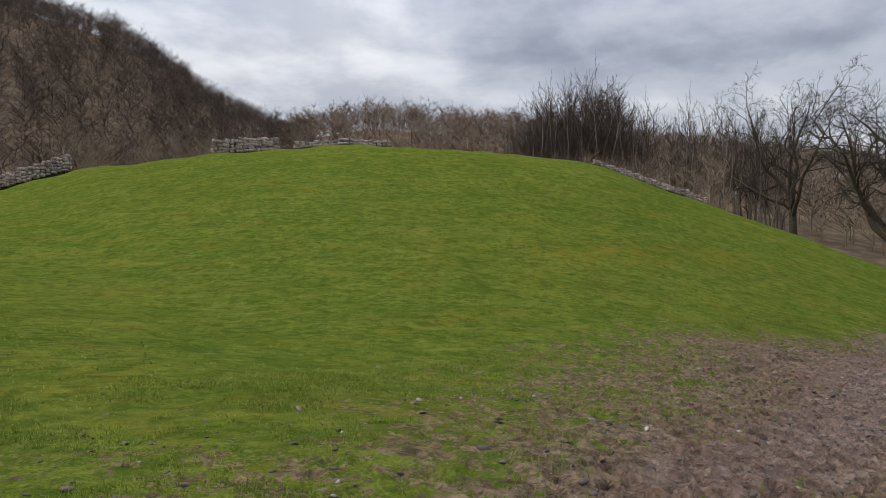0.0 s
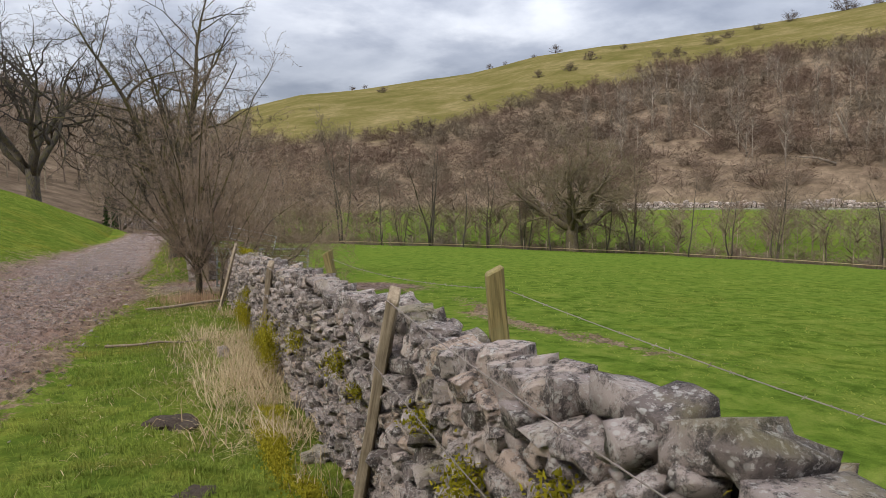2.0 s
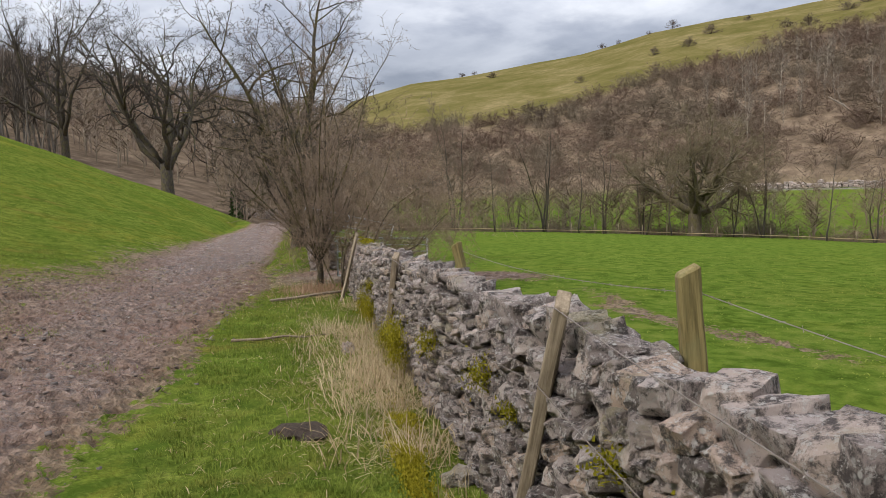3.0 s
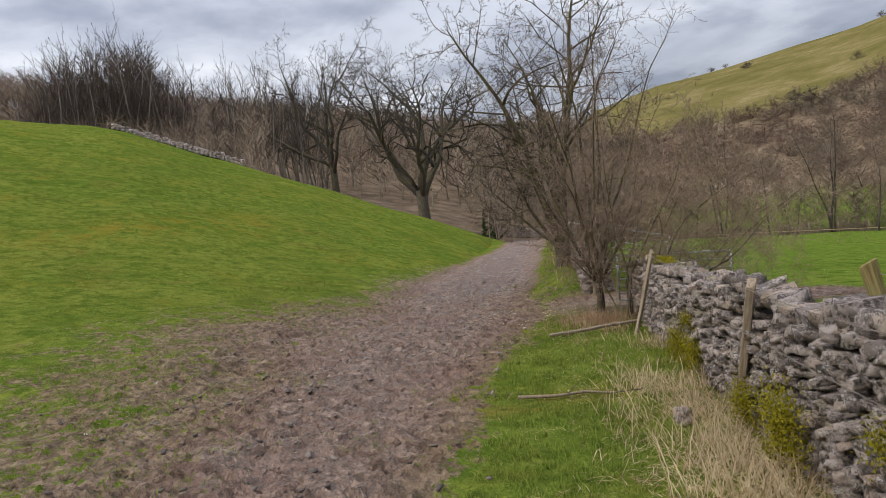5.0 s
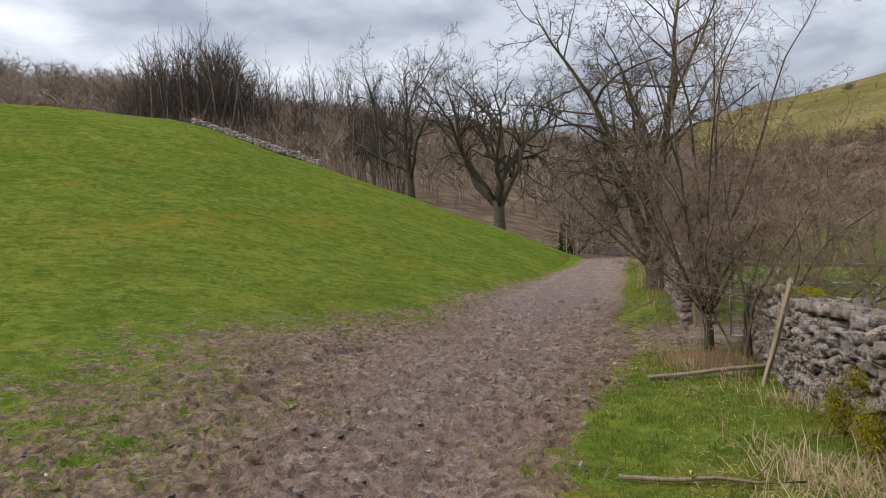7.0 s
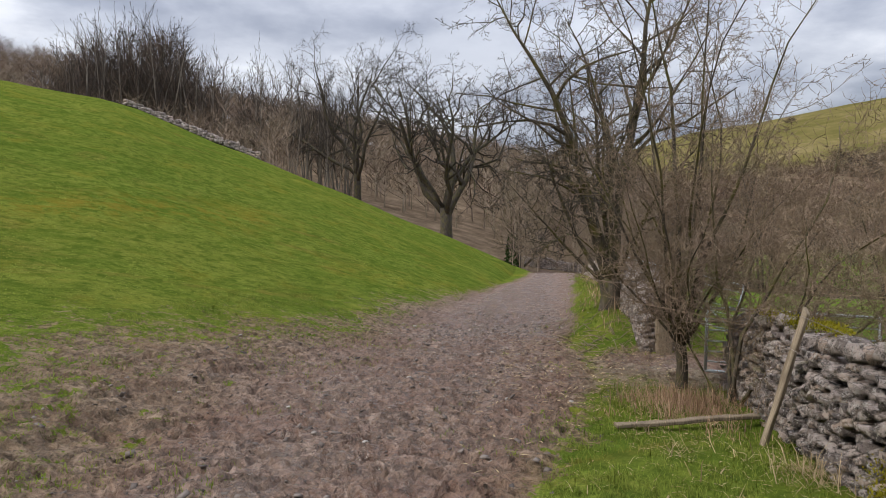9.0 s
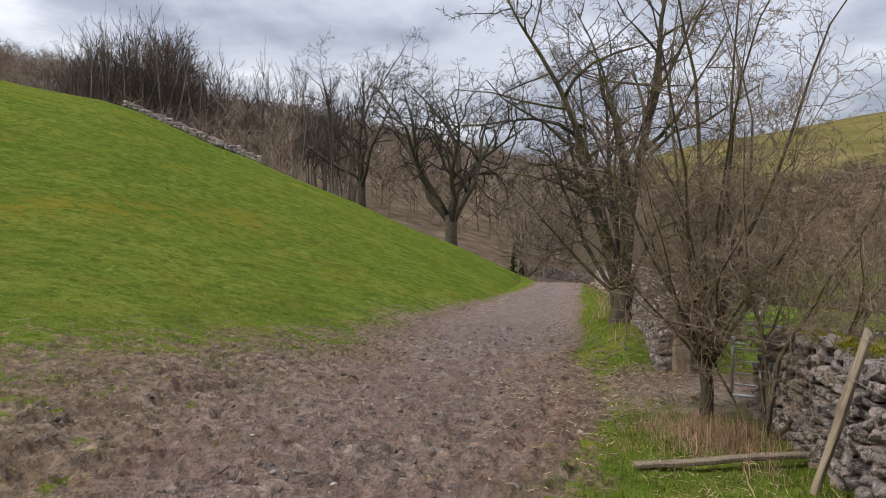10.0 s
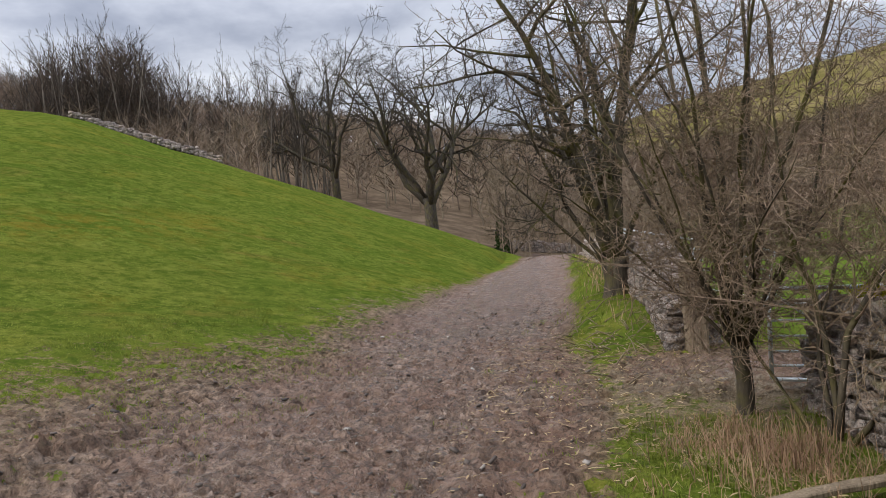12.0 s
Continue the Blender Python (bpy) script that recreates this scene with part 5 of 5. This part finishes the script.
# ---------------------------------------------------------------- grass, straw, moss, mud crumbs
def blades(name, xy, lengths, width, lean, mat, label, category, seed, bend=0.5, dz=-0.01, zs=None, least=0.0):
    """Bent blades with a foot, a knee and a tip."""
    g = np.random.RandomState(seed)
    n = len(xy)
    z = (ground_at(xy[:, 0], xy[:, 1]) if zs is None else zs) + dz
    turn = g.uniform(0, 2 * np.pi, n)
    tilt = np.minimum(least + np.abs(g.normal(0, lean, n)), 1.5)
    d = np.stack((np.cos(turn), np.sin(turn)), -1)
    u = np.stack((d[:, 1], -d[:, 0]), -1)
    L = lengths[:, None]
    w = width * g.uniform(0.7, 1.3, n)[:, None]
    foot = xy
    knee = foot + d * L * 0.5 * np.sin(tilt)[:, None]
    kz = z + lengths * 0.5 * np.cos(tilt)
    t2 = np.minimum(tilt * (1 + bend) + bend * 0.6, 1.9)
    tip = knee + d * L * 0.5 * np.sin(t2)[:, None]
    tz = kz + lengths * 0.5 * np.cos(t2)
    v = np.empty((n, 5, 3))
    for k, (p, h, off) in enumerate(((foot, z, -0.5), (foot, z, 0.5), (knee, kz, 0.42), (knee, kz, -0.42), (tip, tz, 0))):
        v[:, k, :2] = p + u * w * off
        v[:, k, 2] = h
    base = (np.arange(n) * 5)[:, None]
    f = np.concatenate((base + [[0, 1, 2]], base + [[0, 2, 3]], base + [[3, 2, 4]]), 0)
    me = mesh_of(name, v.reshape(-1, 3), f.astype(np.int32), mat, True)
    me.normals_split_custom_set_from_vertices(np.tile((0.0, 0.0, 1.0), (n * 5, 1)) + np.repeat(np.concatenate((d * 0.5, np.zeros((n, 1))), 1), 5, 0))
    ob = new(name, me)
    return tagged(ob, label, category, kind="stuff")


def tufts(seed, n, s_range, c_range, per, radius, chance):
    """Places of blades in clumps, kept where chance() allows a clump."""
    g = np.random.RandomState(seed)
    s, c = g.uniform(*s_range, n), g.uniform(*c_range, n)
    x, y = from_sc(s, c)
    keep = g.uniform(0, 1, n) < chance(x, y, s, c)
    x, y = x[keep], y[keep]
    x, y = np.repeat(x, per), np.repeat(y, per)
    return np.stack((x + g.normal(0, radius, len(x)), y + g.normal(0, radius, len(y))), -1), g


def verge(x, y, s, c):
    return (1 - smooth(mud_amount(x, y), 0.15, 0.5)) * (0.35 + 0.65 * smooth(fbm(x * 1.5, y * 1.5, 3, 61), 0.35, 0.6))


def patchy(x, y, s, c):
    m = mud_amount(x, y)
    return np.clip(1.15 - m * 1.15, 0.0, 1) * smooth(fbm(x * 1.3, y * 1.3, 4, 71), 0.40 + 0.17 * m, 0.52 + 0.17 * m)


xy, g = tufts(1, 9000, (-5, 13), (-2.3, -0.1), 9, 0.035, verge)
blades("verge_grass", xy, g.uniform(0.03, 0.10, len(xy)), 0.007, 0.8, M_GRASS, "fresh green grass on the lane verge", "grass", 11)
xy, g = tufts(2, 34000, (-6, 22), (-9.5, -2.0), 7, 0.035, patchy)
blades("lane_grass", xy, g.uniform(0.025, 0.075, len(xy)), 0.007, 0.7, M_GRASS, "short trodden grass tufts in the mud", "grass", 12)
xy, g = tufts(3, 16000, (-8, 34), (-26, -6.5), 6, 0.07, lambda x, y, s, c: (1 - smooth(mud_amount(x, y), 0.2, 0.5)) * (0.25 + 0.75 * smooth(fbm(x * 0.6, y * 0.6, 3, 81), 0.4, 0.6)))
blades("hill_grass", xy, g.uniform(0.03, 0.08, len(xy)), 0.014, 0.6, M_GRASS, "short grazed grass on the green hill", "grass", 13, least=0.6)
xy, g = tufts(4, 9000, (-14, 26), (2.5, 24), 6, 0.09, lambda x, y, s, c: (1 - smooth(mud_amount(x, y), 0.2, 0.5)) * (0.3 + 0.7 * smooth(fbm(x * 0.5, y * 0.5, 3, 91), 0.4, 0.6)))
blades("meadow_grass", xy, g.uniform(0.03, 0.09, len(xy)), 0.016, 0.6, M_GRASS, "lush green meadow grass", "grass", 14, least=0.7)
M_TUSSOCK = blade_material("dark_tussock", (0.080, 0.125, 0.014), (0.140, 0.200, 0.032), 0.7, True)
xy, g = tufts(5, 700, (-10, 40), (-34, -5.5), 14, 0.10, lambda x, y, s, c: (1 - smooth(mud_amount(x, y), 0.2, 0.5)) * smooth(fbm(x * 0.25, y * 0.25, 3, 95), 0.45, 0.6))
blades("tussocks", xy, g.uniform(0.05, 0.12, len(xy)), 0.016, 0.6, M_TUSSOCK, "darker grass tussocks on the hill", "grass", 15, least=0.6)
# withered bits strewn through the verge
xy, g = tufts(12, 700, (-2, 12), (-2.1, -0.3), 3, 0.07, lambda x, y, s, c: smooth(fbm(x * 1.7, y * 1.7, 3, 63), 0.45, 0.62))
blades("dead_grass", xy, g.uniform(0.05, 0.14, len(xy)), 0.005, 0.4, M_STRAW, "withered grass strewn over the green verge", "dead grass", 22, 0.2, 0.015, None, 1.0)
# dead grass leaning along the wall foot
xy, g = tufts(6, 1500, (1.6, 9.8), (-1.25, -0.12), 14, 0.10, lambda x, y, s, c: (0.12 + 0.88 * smooth(c, -1.05, -0.3)) * smooth(fbm(x * 1.3, y * 1.3, 3, 33), 0.35, 0.6))
blades("dead_grass", xy, g.uniform(0.10, 0.42, len(xy)), 0.007, 1.2, M_STRAW, "pale dead grass leaning along the wall foot", "dead grass", 16, 0.5, least=0.35)
xy, g = tufts(7, 60, (-3.5, 2.6), (-0.45, -0.18), 10, 0.06, lambda x, y, s, c: 0.7 + 0 * s)
blades("dead_grass", xy, g.uniform(0.10, 0.30, len(xy)), 0.005, 0.7, M_STRAW, "thin dead grass at the wall foot", "dead grass", 17, 0.7)
xy, g = tufts(8, 420, (10.4, 13.2), (-1.8, -0.1), 12, 0.09, lambda x, y, s, c: np.exp(-((s - 11.8) / 0.75) ** 2 - ((c + 0.75) / 0.5) ** 2) * (0.3 + 1.1 * noise2(x * 3, y * 3, 9)))
blades("dead_stems", xy, g.uniform(0.10, 0.32, len(xy)), 0.006, 0.9, M_REED, "reddish brown dead stems below the bush", "dead stems", 18, 0.2)
xy, g = tufts(9, 520, (10.3, 13.4), (-1.9, -0.1), 12, 0.11, lambda x, y, s, c: np.exp(-((s - 11.8) / 0.9) ** 2 - ((c + 0.8) / 0.6) ** 2) * (0.2 + 1.1 * noise2(x * 2.5, y * 2.5, 19)))
blades("dead_grass", xy, g.uniform(0.10, 0.26, len(xy)), 0.006, 1.2, M_REED, "matted dead grass below the bush", "dead grass", 19, 0.8)
xy, g = tufts(10, 300, (18, 50), (-4.2, -0.3), 10, 0.16, lambda x, y, s, c: np.exp(-((c - wall_bend(s) + 0.55) / 0.30) ** 2))
blades("dead_stems", xy, g.uniform(0.15, 0.55, len(xy)), 0.012, 0.6, M_REED, "short dead stems along the far wall", "dead stems", 20, 0.2)
xy, g = tufts(11, 2600, (17.5, 50), (-5.0, -0.3), 8, 0.08, lambda x, y, s, c: np.exp(-((c - wall_bend(s) + 0.95) / 0.40) ** 2))
blades("verge_grass", xy, g.uniform(0.05, 0.15, len(xy)), 0.012, 0.6, M_GRASS, "green grass beside the far wall", "grass", 21)


def moss_patch(seed, spots):
    """Cushions of yellow-green moss: many short blades on rounded mounds."""
    g = np.random.RandomState(seed)
    xs, zs = [], []
    for s, c, z, rs, rz, n in spots:
        n = n * 2
        a, q = g.normal(0, rs, n), g.normal(0, rz, n)
        x, y = from_sc(s + a, c + g.normal(0, 0.05, n))
        xs.append(np.stack((x, y), -1))
        zs.append(np.full(n, z) + q if z is not None else ground_at(x, y) + 0.05 * np.exp(-(a / rs) ** 2))
    xy, zz = np.concatenate(xs), np.concatenate(zs)
    blades("moss", xy, g.uniform(0.012, 0.035, len(xy)), 0.012, 0.9, M_MOSS, "yellow-green moss cushions on wall and verge", "moss", seed, 0.5, 0.0, zz)


moss_patch(31, [(1.7, -0.50, None, 0.42, 0, 2600), (2.6, -0.36, None, 0.32, 0, 1600), (0.6, -0.40, None, 0.30, 0, 900), (4.2, -0.20, -0.10, 0.16, 0.13, 1300), (7.3, -0.14, -0.28, 0.14, 0.10, 900), (8.1, -0.15, -0.32, 0.16, 0.10, 900), (7.8, -0.06, 0.0, 0.09, 0.05, 350),
                (5.2, -0.18, -0.25, 0.12, 0.10, 600), (-2.75, 0.05, 0.78, 0.10, 0.03, 500), (-1.9, -0.05, 0.62, 0.05, 0.03, 120), (0.6, -0.06, 0.30, 0.05, 0.03, 150), (-0.6, -0.04, 0.48, 0.05, 0.03, 130), (-2.6, -0.08, 0.42, 0.12, 0.05, 700), (-1.2, -0.08, 0.40, 0.06, 0.05, 200), (1.2, -0.08, 0.36, 0.06, 0.05, 200), (2.9, -0.10, 0.20, 0.07, 0.06, 260), (11.2, 0.15, 0.44, 0.25, 0.03, 900), (10.2, 0.2, 0.50, 0.2, 0.02, 500), (12.2, 0.2, 0.40, 0.2, 0.03, 600)])

# crumbs of mud, stones and leaf litter trodden into the lane
RC = random.Random(12)
heap, n = Heap(), 0
while n < 3200:
    s, c = RC.uniform(-5, 24), RC.uniform(-7.5, -1.2)
    x, y = from_sc(s, c)
    if RC.random() > float(mud_amount(x, y)):
        continue
    k = 0.012 + 0.035 * RC.random() ** 3
    heap.add(CRUMBS[RC.randrange(len(CRUMBS))], Matrix.LocRotScale((x, y, gz(x, y) + k * 0.1), Euler((RC.gauss(0, 0.3), RC.gauss(0, 0.3), RC.uniform(0, 6))), (k * RC.uniform(1, 2.4), k * RC.uniform(1, 1.6), k * 0.6)))
    n += 1
M_CRUMB, nt, b = material("mud_crumbs", 0.7, 0.4)
q = Nodes(nt)
geo = q.n("NewGeometry")
nt.links.new(q.ramp(geo.outputs["Random Per Island"], (0.0, (0.045, 0.034, 0.028)), (0.7, (0.115, 0.09, 0.075)), (0.93, (0.17, 0.14, 0.12)), (1.0, (0.40, 0.37, 0.33))), b.inputs["Base Color"])
tagged(new("mud_crumbs", heap.mesh("mud_crumbs", M_CRUMB)), "crumbs of wet mud and small stones on the lane", "mud", kind="stuff")
g = np.random.RandomState(40)
s, c = g.normal(14.8, 2.6, 1700), g.uniform(-3.2, -0.5, 1700)
xy = np.stack(from_sc(s, c), -1)
blades("leaf_litter", xy, g.uniform(0.04, 0.12, len(xy)), 0.016, 0.2, M_STRAW, "pale leaf litter and twigs in the gateway", "leaf litter", 41, 0.1, 0.012, None, 1.3)
heap = Tubes()
for k in range(60):
    x, y = from_sc(RC.gauss(17.5, 1.3), RC.gauss(-1.7, 0.35))
    t = RC.uniform(0, 6.28)
    L = RC.uniform(0.2, 0.6)
    a = Vector(on_ground(x, y, 0.02))
    e = Vector(on_ground(x + L * math.cos(t), y + L * math.sin(t), RC.uniform(0.02, 0.14)))
    heap.run([a, a.lerp(e, 0.5) + Vector((0, 0, RC.uniform(0, 0.05))), e], [0.010, 0.008, 0.004], 4)
tagged(new("brushwood", heap.mesh("brushwood", M_DEADWOOD)), "scattered broken brushwood beside the lane", "brushwood", kind="stuff")


# ---------------------------------------------------------------- meadow fence by the river
def meadow_fence():
    root = thing("meadow_fence", (*pol(75, MEADOW_R), 0), "low post and rail fence along the far meadow edge", "fence")
    inv = Matrix.Translation(-root.matrix_world.translation)
    last = None
    for k, a in enumerate(np.arange(46, 106, 1.9)):
        x, y = pol(float(a), MEADOW_R + 0.3)
        z = gz(x, y)
        t = Tubes()
        t.run([Vector((x, y, z - 0.2)), Vector((x, y, z + 1.0))], [0.05, 0.045], 5)
        me = t.mesh("post", M_POST)
        me.transform(inv)
        part("post", me, None, root)
        if last:
            t = Tubes()
            for h in (0.28,):
                t.run([Vector((*last[:2], last[2] + h)), Vector((x, y, z + h))], [0.04, 0.04], 4)
            me = t.mesh("rail", M_STRAW)
            me.transform(inv)
            part("rail", me, None, root)
        last = (x, y, z)


meadow_fence()
